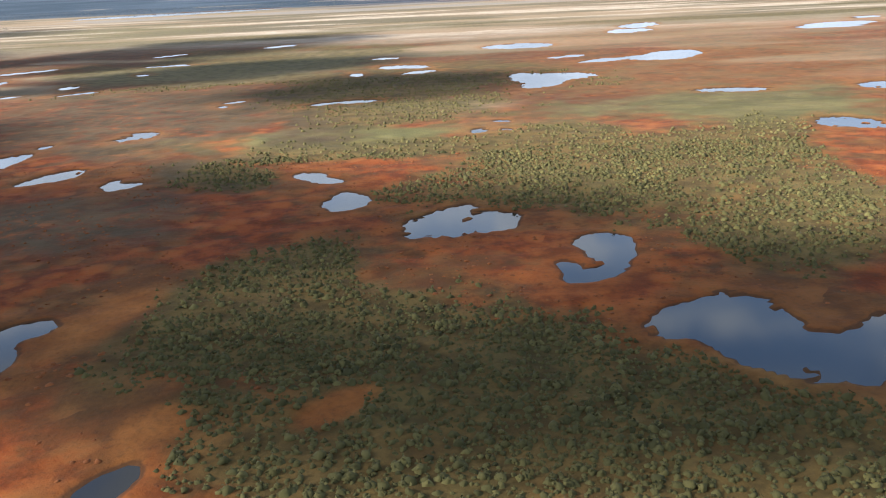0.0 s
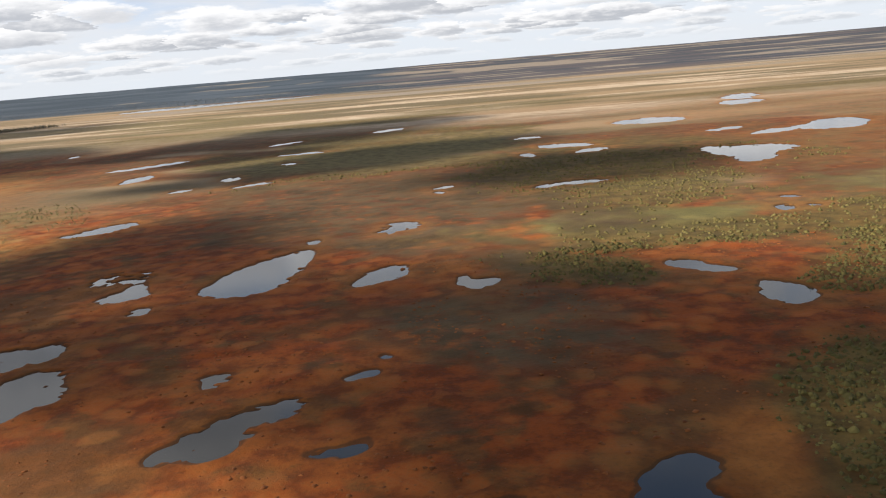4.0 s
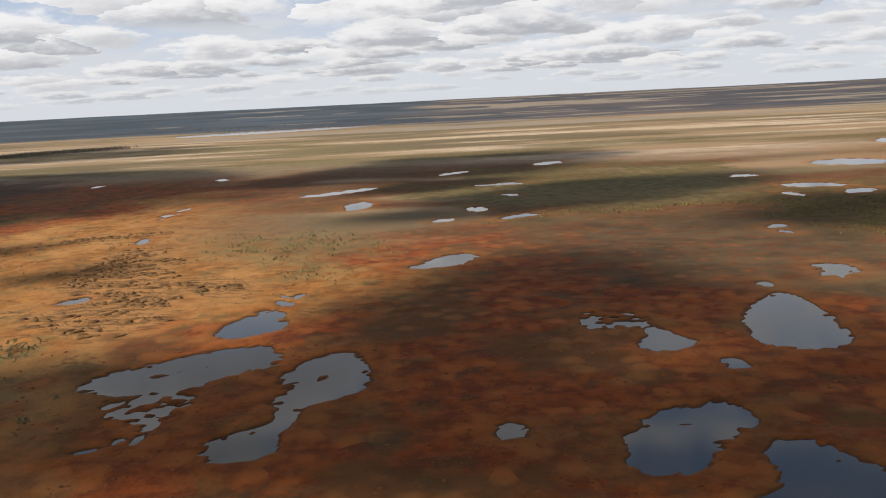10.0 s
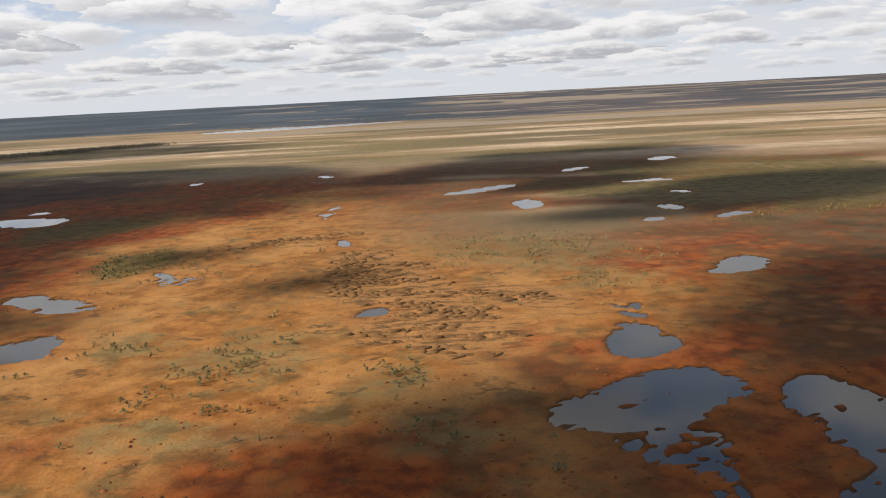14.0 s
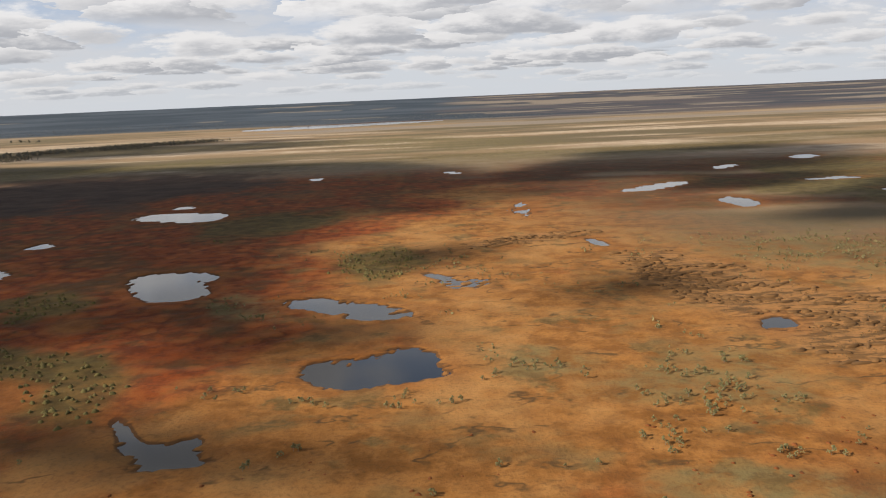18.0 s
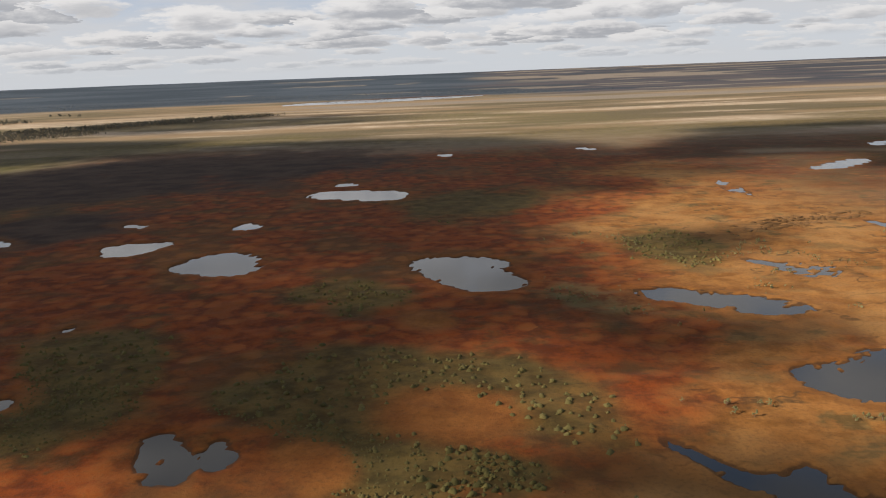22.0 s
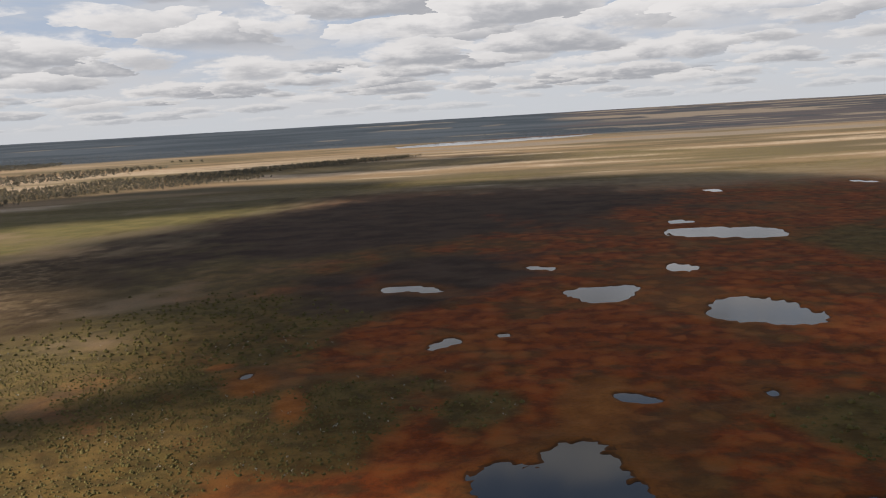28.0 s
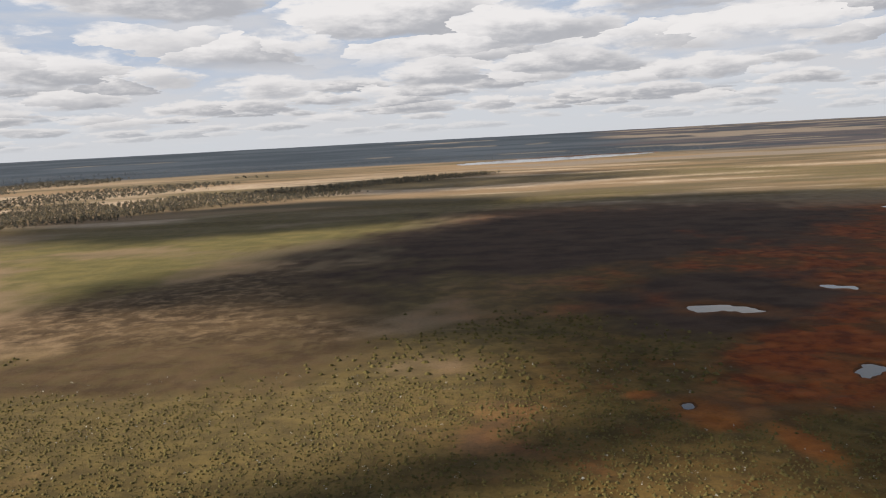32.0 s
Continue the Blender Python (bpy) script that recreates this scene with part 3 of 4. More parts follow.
# the far plain: long pale strips of dry sedge among woods
far_strip = 0.6 * rough_noise(GX * 0.22 + GY * 0.2, GY * 1.2, 230.0, 31, 4) + 0.4 * rough_noise(GX * 0.2 + GY * 0.15, GY * 1.2, 75.0, 32, 3)
edge_of_wood = GY + 420 * (rough_noise(GX * 0.5, GY, 700.0, 33, 3) - 0.5)
plain = smooth(GY + 160 * (rough_noise(GX * 0.5, GY, 160.0, 30, 3) - 0.5), 850, 1080)
for name in ("green", "heath", "brown", "meadow"):
    cover[name] = cover[name] * (1 - 0.6 * plain)
cover["tan"] = cover["tan"] * (1 - plain)
near_part = 1 - smooth(edge_of_wood, 1700, 2000)
# beyond the ponds the moss gives way to dull sedge in long strips
dull = smooth(GY + 0.7 * np.clip(GX + 120, 0, 150), 400, 540) * smooth(GX + 0.25 * (GY - 450), -460, -320) * (1 - plain) * (1 - 0.3 * smooth(GX, 50, 110))
sedge_strip = smooth(rough_noise(GX * 0.35 + GY * 0.1, GY, 95.0, 45, 3), 0.46, 0.58)
cover["tan"] = cover["tan"] * (1 - 0.75 * dull)
cover["brown"] = np.maximum(cover["brown"], 0.8 * dull * (1 - sedge_strip) * (1 - 0.75 * cover["green"]))
cover["moor"] = np.maximum(np.maximum(plain, 0.9 * dull * sedge_strip), smooth(-GX + 120 * (rough_noise(GX, GY, 80.0, 36, 2) - 0.5), 860, 1000) * smooth(GY, 330, 430))
cover["pale"] = plain * smooth(far_strip, 0.47, 0.53) * (0.35 + 0.65 * near_part)
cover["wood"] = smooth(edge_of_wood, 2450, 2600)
streaks = rough_noise(GX * 0.30 + GY * 0.2, GY, 260.0, 35, 4)
# open brown fen with pale pools of sedge, east of the far forest
cover["fen"] = smooth(GX + 900 * (rough_noise(GX * 0.6, GY * 1.5, 500.0, 43, 3) - 0.5), -520, -180) * smooth(edge_of_wood, 2250, 2450)
fen_strip = rough_noise(GX * 0.26 + GY * 0.15, GY * 1.25, 170.0, 41, 3)
cover["strip"] = smooth(GY, 1700, 1900) * np.maximum(0.8 * smooth(streaks, 0.68, 0.71), (1 - cover["wood"]) * smooth(streaks, 0.57, 0.60))
cover["strip"] = np.maximum(cover["strip"], 0.85 * cover["fen"] * smooth(fen_strip, 0.605, 0.635))
cover["green"] = np.maximum(cover["green"], plain * smooth(rough_noise(GX * 0.3, GY, 260.0, 37, 4), 0.52, 0.60) * 0.9 * near_part)


height += cover["wood"] * 1.5 * rough_noise(GX, GY, 120.0, 39, 2)


# ---- materials ----
def material(name):
    m = bpy.data.materials.new(name)
    m.use_nodes = True
    return m, Nodes(m.node_tree)


def finish(n, colour, rough=0.9, bump=None, strength=0.4, distance=0.2, spec=0.2, **more):
    normal = {}
    if bump is not None:
        normal["Normal"] = n.add("ShaderNodeBump", Strength=strength, Distance=distance, Height=bump)
    shader = n.add("ShaderNodeBsdfPrincipled", Base_Color=colour, Roughness=rough, Specular_IOR_Level=spec, **normal, **more)
    o = n.tree.nodes.new("ShaderNodeOutputMaterial")
    n.tree.links.new(shader, o.inputs[0])


def attribute(n, name, out=0):
    a = n.tree.nodes.new("ShaderNodeAttribute")
    a.attribute_name = name
    return a.outputs[out]


MOSS, n = material("bog moss and sedge")
place = n.add("ShaderNodeTexCoord", 3)
broad, mid, fine = n.noise(place, 0.022, 4.0, 0.6), n.noise(place, 0.12, 5.0, 0.65), n.noise(place, 0.9, 4.0, 0.7)
long_way = n.vec("MULTIPLY", place, (0.035, 0.05, 0.05))
streak = n.noise(long_way, 1.0, 5.0, 0.6)
warp = n.vec("SCALE", n.noise(place, 0.13, 4.0, 0.6, 1))
warp.node.inputs[3].default_value = 5.5
cells = n.tree.nodes.new("ShaderNodeTexVoronoi")
cells.inputs["Scale"].default_value = 0.125
n.tree.links.new(n.vec("ADD", place, warp), cells.inputs["Vector"])
cell_tone = n.add("ShaderNodeSeparateColor", Color=cells.outputs["Color"])
hump = n.ramp(cells.outputs["Distance"], 0.62, 0.22)
hollow = n.noise(n.vec("ADD", place, (300.0, 70.0, 0.0)), 0.05, 5.0, 0.62)
red = n.mix(n.ramp(mid, 0.38, 0.60), (0.130, 0.029, 0.007), (0.255, 0.057, 0.010))
patch = n.math("MULTIPLY", hump, n.ramp(cell_tone, 0.38, 0.55, 0.0, 0.95))
red = n.mix(patch, red, n.mix(n.ramp(fine, 0.3, 0.7), (0.280, 0.068, 0.012), (0.355, 0.108, 0.023)))
red = n.mix(n.ramp(hollow, 0.54, 0.63, 0.0, 0.62), red, n.mix(n.ramp(mid, 0.4, 0.6), (0.066, 0.038, 0.012), (0.112, 0.062, 0.019)))
red = n.mix(n.ramp(hollow, 0.42, 0.36, 0.0, 0.65), red, (0.250, 0.070, 0.015))
red = n.mix(n.ramp(broad, 0.48, 0.6, 0.0, 0.7), red, n.mix(patch, (0.100, 0.052, 0.017), (0.200, 0.094, 0.027)))
red = n.mix(n.ramp(streak, 0.57, 0.68, 0.0, 0.55), red, (0.058, 0.045, 0.020))
tan = n.mix(n.ramp(mid, 0.39, 0.63), (0.210, 0.084, 0.018), (0.350, 0.152, 0.039))
tan = n.mix(n.ramp(broad, 0.46, 0.62, 0.0, 0.75), tan, (0.400, 0.202, 0.066))
crack = n.math("ABSOLUTE", n.math("SUBTRACT", n.noise(n.vec("MULTIPLY", place, (0.03, 0.045, 0.04)), 1.0, 4.0, 0.55), 0.5))
tan = n.mix(n.math("MULTIPLY", hump, n.ramp(cell_tone, 0.5, 0.7, 0.0, 0.6)), tan, (0.315, 0.136, 0.035))
tan = n.mix(n.ramp(hollow, 0.55, 0.64, 0.0, 0.7), tan, n.mix(n.ramp(mid, 0.4, 0.6), (0.095, 0.068, 0.024), (0.185, 0.125, 0.045)))
seam = n.math("MULTIPLY", n.ramp(crack, 0.0, 0.022, 0.85, 0.0), n.ramp(n.noise(place, 0.07, 3.0, 0.6), 0.48, 0.60))
tan = n.mix(seam, tan, (0.075, 0.045, 0.018))
pale = n.mix(n.ramp(streak, 0.35, 0.65), (0.39, 0.285, 0.180), (0.53, 0.415, 0.290))
moor = n.mix(n.ramp(n.noise(n.vec("MULTIPLY", place, (0.0016, 0.006, 0.0)), 1.0, 4.0, 0.6), 0.42, 0.58), (0.150, 0.115, 0.062), (0.300, 0.205, 0.115))
tan = n.mix(n.ramp(streak, 0.52, 0.68, 0.0, 0.6), tan, (0.20, 0.125, 0.045))
green = n.mix(n.ramp(mid, 0.35, 0.65), (0.062, 0.048, 0.014), (0.135, 0.100, 0.029))
meadow = n.mix(n.ramp(streak, 0.35, 0.65), (0.12, 0.105, 0.035), (0.18, 0.145, 0.05))
heath = n.mix(n.ramp(streak, 0.35, 0.65), (0.040, 0.023, 0.015), (0.080, 0.048, 0.031))
brown = n.mix(n.ramp(streak, 0.35, 0.65), (0.060, 0.037, 0.017), (0.105, 0.067, 0.032))
orange = n.mix(n.ramp(mid, 0.3, 0.7), (0.195, 0.064, 0.014), (0.300, 0.112, 0.025))
# far forest, with the blue of distance haze mixed into its base colour
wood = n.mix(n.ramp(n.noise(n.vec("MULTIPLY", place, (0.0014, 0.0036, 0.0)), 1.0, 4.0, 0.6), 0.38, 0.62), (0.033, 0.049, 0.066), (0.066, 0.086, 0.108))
rough_sedge = n.mix(n.ramp(n.noise(n.vec("MULTIPLY", place, (0.10, 0.30, 0.3)), 1.0, 5.0, 0.65), 0.42, 0.53), (0.150, 0.078, 0.028), (0.345, 0.165, 0.055))
ground_colour = n.mix(attribute(n, "tan", 2), red, tan)
ground_colour = n.mix(attribute(n, "moor", 2), ground_colour, moor)
ground_colour = n.mix(attribute(n, "pale", 2), ground_colour, pale)
ground_colour = n.mix(attribute(n, "meadow", 2), ground_colour, meadow)
ground_colour = n.mix(n.math("MULTIPLY", attribute(n, "green", 2), 0.85), ground_colour, green)
ground_colour = n.mix(n.math("MULTIPLY", attribute(n, "sparse", 2), n.ramp(mid, 0.4, 0.6, 0.15, 0.7)), ground_colour, n.mix(fine, (0.13, 0.11, 0.045), (0.22, 0.17, 0.07)))
ground_colour = n.mix(n.math("MULTIPLY", attribute(n, "brown", 2), n.ramp(mid, 0.36, 0.56, 0.4, 1.0)), ground_colour, brown)
ground_colour = n.mix(attribute(n, "heath", 2), ground_colour, heath)
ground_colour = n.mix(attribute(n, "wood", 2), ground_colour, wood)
ground_colour = n.mix(n.math("MULTIPLY", attribute(n, "fen", 2), 0.85), ground_colour, n.mix(n.ramp(n.noise(n.vec("MULTIPLY", place, (0.0012, 0.0060, 0.0)), 1.0, 4.0, 0.6), 0.42, 0.58), (0.046, 0.051, 0.062), (0.098, 0.080, 0.078)))
ground_colour = n.mix(attribute(n, "rough", 2), ground_colour, rough_sedge)
ground_colour = n.mix(attribute(n, "orange", 2), ground_colour, orange)
ground_colour = n.mix(attribute(n, "strip", 2), ground_colour, (0.27, 0.22, 0.165))
rim = attribute(n, "wet", 2)
ground_colour = n.mix(n.math("MULTIPLY", n.ramp(n.math("ADD", rim, n.math("MULTIPLY", mid, 14.0)), -4.0, 6.0), 0.4), ground_colour, orange)
ground_colour = n.mix(n.math("MULTIPLY", n.ramp(n.math("ADD", rim, n.math("MULTIPLY", mid, 0.4)), -0.6, -0.1), 0.7), ground_colour, (0.062, 0.032, 0.016))
ground_colour = n.mix(n.ramp(fine, 0.45, 0.72, 0.0, 0.35), ground_colour, (0.05, 0.032, 0.014))
ground_colour = n.vec("SCALE", ground_colour)
ground_colour.node.inputs[3].default_value = 0.90
finish(n, ground_colour, 0.95, n.math("ADD", fine, n.math("MULTIPLY", mid, 1.5)), 0.4, 0.5, 0.1, Sheen_Weight=0.02, Sheen_Roughness=0.4, Sheen_Tint=(0.85, 0.75, 0.65, 1.0))

WATER, n = material("bog water")
place = n.add("ShaderNodeTexCoord", 3)
ripple = n.noise(n.vec("MULTIPLY", place, (0.5, 1.2, 1.0)), 1.0, 2.0, 0.5)
finish(n, n.mix(n.noise(place, 0.08), (0.010, 0.009, 0.008), (0.020, 0.017, 0.014)), 0.07, ripple, 0.015, 0.05, 0.5, IOR=1.46)


def foliage(name, dark, pale):
    m, n = material(name)
    place = n.add("ShaderNodeTexCoord", 3)
    by_clump = n.add("ShaderNodeNewGeometry", 8)
    c = n.mix(by_clump, dark, pale)
    c = n.mix(n.ramp(n.noise(place, 0.06, 3.0), 0.35, 0.65), c, tuple(0.6 * a + 0.4 * b for a, b in zip(dark, pale)))
    finish(n, c, 0.85, None, spec=0.15)
    return m


PINE = foliage("bog pine needles", (0.040, 0.037, 0.012), (0.140, 0.115, 0.036))
# lightened and blued: distance haze is painted into the needle colour
SPRUCE = foliage("hazed far spruce needles", (0.070, 0.084, 0.090), (0.125, 0.135, 0.138))
# next two: paled and evened out so the colours carry the haze of distance
AUTUMN = foliage("hazed birch leaves in autumn", (0.150, 0.128, 0.082), (0.290, 0.245, 0.160))
MIXED = foliage("hazed old wood needles", (0.100, 0.094, 0.072), (0.170, 0.152, 0.112))
# lighter copy of PINE, with sunshine worked into the needle colour
OLIVE = foliage("sunlit pine needles", (0.085, 0.080, 0.032), (0.230, 0.200, 0.090))
TUSSOCK = foliage("dead sedge leaves", (0.050, 0.034, 0.016), (0.150, 0.095, 0.040))
# PINE made paler to carry the sunlight on the western bushes
SCRUB = foliage("lightened bog pine needles", (0.068, 0.057, 0.019), (0.150, 0.120, 0.040))
PEAT = foliage("peat and heather", (0.085, 0.045, 0.018), (0.210, 0.108, 0.040))
BLEACHED = foliage("bleached twigs", (0.20, 0.19, 0.15), (0.45, 0.43, 0.36))
HEATHER = foliage("heather twigs", (0.105, 0.034, 0.010), (0.240, 0.080, 0.022))
BARK, n = material("grey bark")
finish(n, n.mix(n.noise(n.add("ShaderNodeTexCoord", 3), 6.0), (0.09, 0.07, 0.055), (0.22, 0.19, 0.16)), 0.9)


# ---- ground and water ----
def sheet(name, X, Y, Z, mat):
    """A mesh from a grid of places."""
    rows, cols = X.shape
    mesh = bpy.data.meshes.new(name)
    co = np.stack([X, Y, Z], -1).reshape(-1, 3).astype(np.float32)
    idx = np.arange(rows * cols).reshape(rows, cols)
    quads = np.stack([idx[:-1, :-1], idx[:-1, 1:], idx[1:, 1:], idx[1:, :-1]], -1).reshape(-1, 4)
    mesh.vertices.add(len(co))
    mesh.vertices.foreach_set("co", co.ravel())
    mesh.loops.add(quads.size)
    mesh.loops.foreach_set("vertex_index", quads.ravel().astype(np.int32))
    mesh.polygons.add(len(quads))
    mesh.polygons.foreach_set("loop_start", np.arange(0, quads.size, 4, dtype=np.int32))
    mesh.update(calc_edges=True)
    mesh.polygons.foreach_set("use_smooth", np.ones(len(quads), bool))
    mesh.materials.append(mat)
    return mesh


ground_mesh = sheet("ground", GX, GY, height, MOSS)
for name, values in (*cover.items(), ("wet", wet)):
    ground_mesh.attributes.new(name, "FLOAT", "POINT").data.foreach_set("value", values.ravel().astype(np.float32))
ground = tagged(new("ground", ground_mesh), "rust-red bog moss with tan sedge and heather", "ground", kind="structure")

TONES = {"blue": "dark blue bog pond reflecting the sky", "grey": "still grey bog pond with a ragged mossy shore", "marsh": "shallow wet hollow broken by dark moss islets", "pale": "pale silvery bog pond reflecting bright clouds"}


def build_pond(seed, tone, lobes):
    reach = max(l[2] for l in lobes) + 4
    x0, x1 = min(l[0] for l in lobes) - reach, max(l[0] for l in lobes) + reach
    y0, y1 = min(l[1] for l in lobes) - reach, max(l[1] for l in lobes) + reach
    step = max(1.2, (x1 - x0) / 70)
    px, py = np.meshgrid(np.arange(x0, x1 + step, step), np.arange(y0, y1 + step, step))
    keep = pond_field(seed, tone, lobes, px, py) > -1.6
    cells = keep[:-1, :-1] | keep[1:, :-1] | keep[:-1, 1:] | keep[1:, 1:]
    used = np.zeros(px.shape, bool)
    for a, b in ((0, 0), (0, 1), (1, 0), (1, 1)):
        used[a:px.shape[0] - 1 + a, b:px.shape[1] - 1 + b] |= cells
    index = np.cumsum(used.ravel()).reshape(px.shape) - 1
    i, j = np.nonzero(cells)
    lift = float(upland(np.array([lobes[0][0]]), np.array([lobes[0][1]]))[0])
    verts = [(float(a), float(b), WATER_LEVEL + lift - 0.006 * (seed % 9)) for a, b in zip(px[used], py[used])]
    faces = np.stack([index[i, j], index[i, j + 1], index[i + 1, j + 1], index[i + 1, j]], -1).tolist()
    mesh = bpy.data.meshes.new("pond")
    mesh.from_pydata(verts, [], faces)
    mesh.materials.append(WATER)
    tagged(new("pond", mesh), TONES[tone], "pond", "bog ponds", "structure")


for p in PONDS:
    build_pond(*p)


# ---- trees ----
def sample(name_or_field, x, y):
    """The nearest grid value of a field."""
    i = np.clip(np.searchsorted(ys, y), 0, len(ys) - 1)
    j = np.clip(np.searchsorted(xs, x), 0, len(xs) - 1)
    return name_or_field[i, j]


def bush_domes(rng, x, y, z, size, slim):
    """Dense low bushes as uneven tufted mounds."""
    count = len(x)
    a = np.arange(6) * 1.047 + rng.random((count, 1)) * 6.283
    rings = []
    for r, h in ((1.0, 0.0), (0.72, 0.5)):
        rad = (slim * size)[:, None] * r * (0.45 + 0.9 * rng.random((count, 6)))
        rings.append(np.stack([x[:, None] + np.cos(a) * rad, y[:, None] + np.sin(a) * rad, z[:, None] + size[:, None] * h * (0.7 + 0.6 * rng.random((count, 6)))], -1))
    top = np.stack([x + rng.normal(size=count) * 0.12 * size, y + rng.normal(size=count) * 0.12 * size, z + size * 0.92], -1)[:, None]
    verts = np.concatenate([*rings, top], 1).reshape(-1, 3)
    tri = []
    for j in range(6):
        k = (j + 1) % 6
        tri += [(j, k, 6 + k), (j, 6 + k, 6 + j), (6 + j, 6 + k, 12)]
    return verts, ((np.arange(count) * 13)[:, None, None] + np.array(tri)[None]).reshape(-1, 3)


def tree_cloud(rng, x, y, z, size, clumps, slim=0.55, clump=0.23):
    """Vertices and triangles of many small trees: a three-sided trunk and a crown of tilted leaf clumps each."""
    count = len(x)
    verts, faces = [], []
    # trunks
    ang = np.arange(3) * 2.094
    base = np.stack([np.cos(ang), np.sin(ang), 0 * ang], -1)
    r = (0.035 * size)[:, None, None]
    ring = base[None] * r
    foot = np.stack([x, y, z - 0.15], -1)[:, None] + ring
    tip = np.stack([x, y, z + size * 0.95], -1)[:, None]
    tv = np.concatenate([foot, tip], 1).reshape(-1, 3)
    tf = (np.arange(count) * 4)[:, None, None] + np.array([[0, 1, 3], [1, 2, 3], [2, 0, 3]])[None]
    # crowns
    h = rng.random((count, clumps)) ** 0.8
    spread = slim * size[:, None] * (1.02 - h) ** 0.6 * (0.35 + 0.65 * rng.random((count, clumps)))
    a = rng.random((count, clumps)) * 6.283
    c = np.stack([x[:, None] + np.cos(a) * spread, y[:, None] + np.sin(a) * spread, z[:, None] + size[:, None] * (0.22 + 0.8 * h)], -1)
    s = size[:, None] * clump * (1.25 - 0.6 * h) * (0.7 + 0.6 * rng.random((count, clumps)))
    d1 = rng.normal(size=(count, clumps, 3))
    d1[..., 2] *= 0.5
    d1 /= np.linalg.norm(d1, axis=-1, keepdims=True)
    d2 = np.cross(d1, rng.normal(size=(count, clumps, 3)))
    d2 /= np.linalg.norm(d2, axis=-1, keepdims=True) + 1e-6
    s = s[..., None]
    quad = np.stack([c - d1 * s, c - d2 * s * 0.8, c + d1 * s, c + d2 * s * 0.8], 2)
    quad[:, :, 1:4:2, 2] += 0.0
    cv = quad.reshape(-1, 3)
    cf = (np.arange(count * clumps) * 4)[:, None, None] + np.array([[0, 1, 2], [0, 2, 3]])[None]
    return tv, tf.reshape(-1, 3), cv, cf.reshape(-1, 3)


def tri_mesh(name, verts, faces, mats, kinds):
    mesh = bpy.data.meshes.new(name)
    mesh.vertices.add(len(verts))
    mesh.vertices.foreach_set("co", verts.astype(np.float32).ravel())
    mesh.loops.add(faces.size)
    mesh.loops.foreach_set("vertex_index", faces.astype(np.int32).ravel())
    mesh.polygons.add(len(faces))
    mesh.polygons.foreach_set("loop_start", np.arange(0, faces.size, 3, dtype=np.int32))
    mesh.polygons.foreach_set("material_index", kinds.astype(np.int32))
    for m in mats:
        mesh.materials.append(m)
    mesh.update(calc_edges=True)
    return mesh


def thicket(name, label, x, y, size, leaf, clumps, seed, slim=0.55, clump=0.23, mound=False):
    rng = np.random.default_rng(seed)
    z = sample(height, x, y)
    tv, tf, cv, cf = tree_cloud(rng, x, y, z, size, clumps, slim, clump)
    if mound:
        mv, mf = bush_domes(rng, x, y, z - 0.05, size * 0.72, slim * 1.2)
        cv, cf = np.concatenate([cv, mv]), np.concatenate([cf, mf + len(cv)])
    verts, faces = np.concatenate([tv, cv]), np.concatenate([tf, cf + len(tv)])
    mesh = tri_mesh(name, verts, faces, (BARK, leaf), np.r_[np.zeros(len(tf)), np.ones(len(cf))])
    return tagged(new(name, mesh), label, "trees", kind="stuff")


def scatter(seed, x0, x1, y0, y1, spacing, chance):
    """Jittered places in a box, kept by chance(x, y)."""
    rng = np.random.default_rng(seed)
    gx, gy = np.meshgrid(np.arange(x0, x1, spacing), np.arange(y0, y1, spacing))
    x, y = (gx + (rng.random(gx.shape) - 0.5) * spacing * 1.3).ravel(), (gy + (rng.random(gx.shape) - 0.5) * spacing * 1.3).ravel()
    keep = (rng.random(x.shape) < chance(x, y)) & (sample(wet, x, y) < -2.5)
    return x[keep], y[keep], rng


def green_chance(x, y):
    return smooth(sample(cover["green"], x, y), 0.35, 0.9) * (1 - np.maximum(sample(cover["heath"], x, y), sample(cover["brown"], x, y))) * (1 - sample(cover["orange"], x, y)) * (0.45 + 0.55 * smooth(rough_noise(x, y, 14.0, 91, 2), 0.36, 0.56))


def bog_edge(x):
    """How far from the southern rim the bushes stand close together."""
    return 300 + 170 * smooth(-x, 550, 1000)


for box_start in range(-1400, 250, 150):
    x, y, rng = scatter(box_start + 2000, box_start, box_start + 150, 80, 500, 1.55 if box_start > -800 else 1.3, lambda x, y: green_chance(x, y) * (y < bog_edge(x)))
    if len(x):
        thicket("pine_thicket", "low olive-green bog pines growing densely on moss", x, y, (0.55 if box_start > -800 else 0.36) + (1.05 if box_start > -800 else 0.55) * rng.random(len(x)) ** 2.5, PINE if box_start > -800 else SCRUB, 3, box_start + 3000, 0.78, 0.22, True)
x, y, rng = scatter(4, -55, 85, 78, 150, 1.5, lambda x, y: 0.85 * smooth(sample(cover["green"], x, y), 0.2, 0.6) * (1 - sample(cover["orange"], x, y)))
thicket("pine_thicket", "dark olive-green bog pines crowded together beside a blue pond", x, y, 0.5 + 0.6 * rng.random(len(x)) ** 2, PINE, 3, 4000, 0.9, 0.22, True)
x, y, rng = scatter(5, -1500, 350, 300, 560, 3.2, lambda x, y: green_chance(x, y) * (y >= bog_edge(x)))
thicket("pine_scrub", "scattered low pines over mossy bog", x, y, 0.7 + 0.7 * rng.random(len(x)), SCRUB, 3, 6, 0.8, 0.2, True)


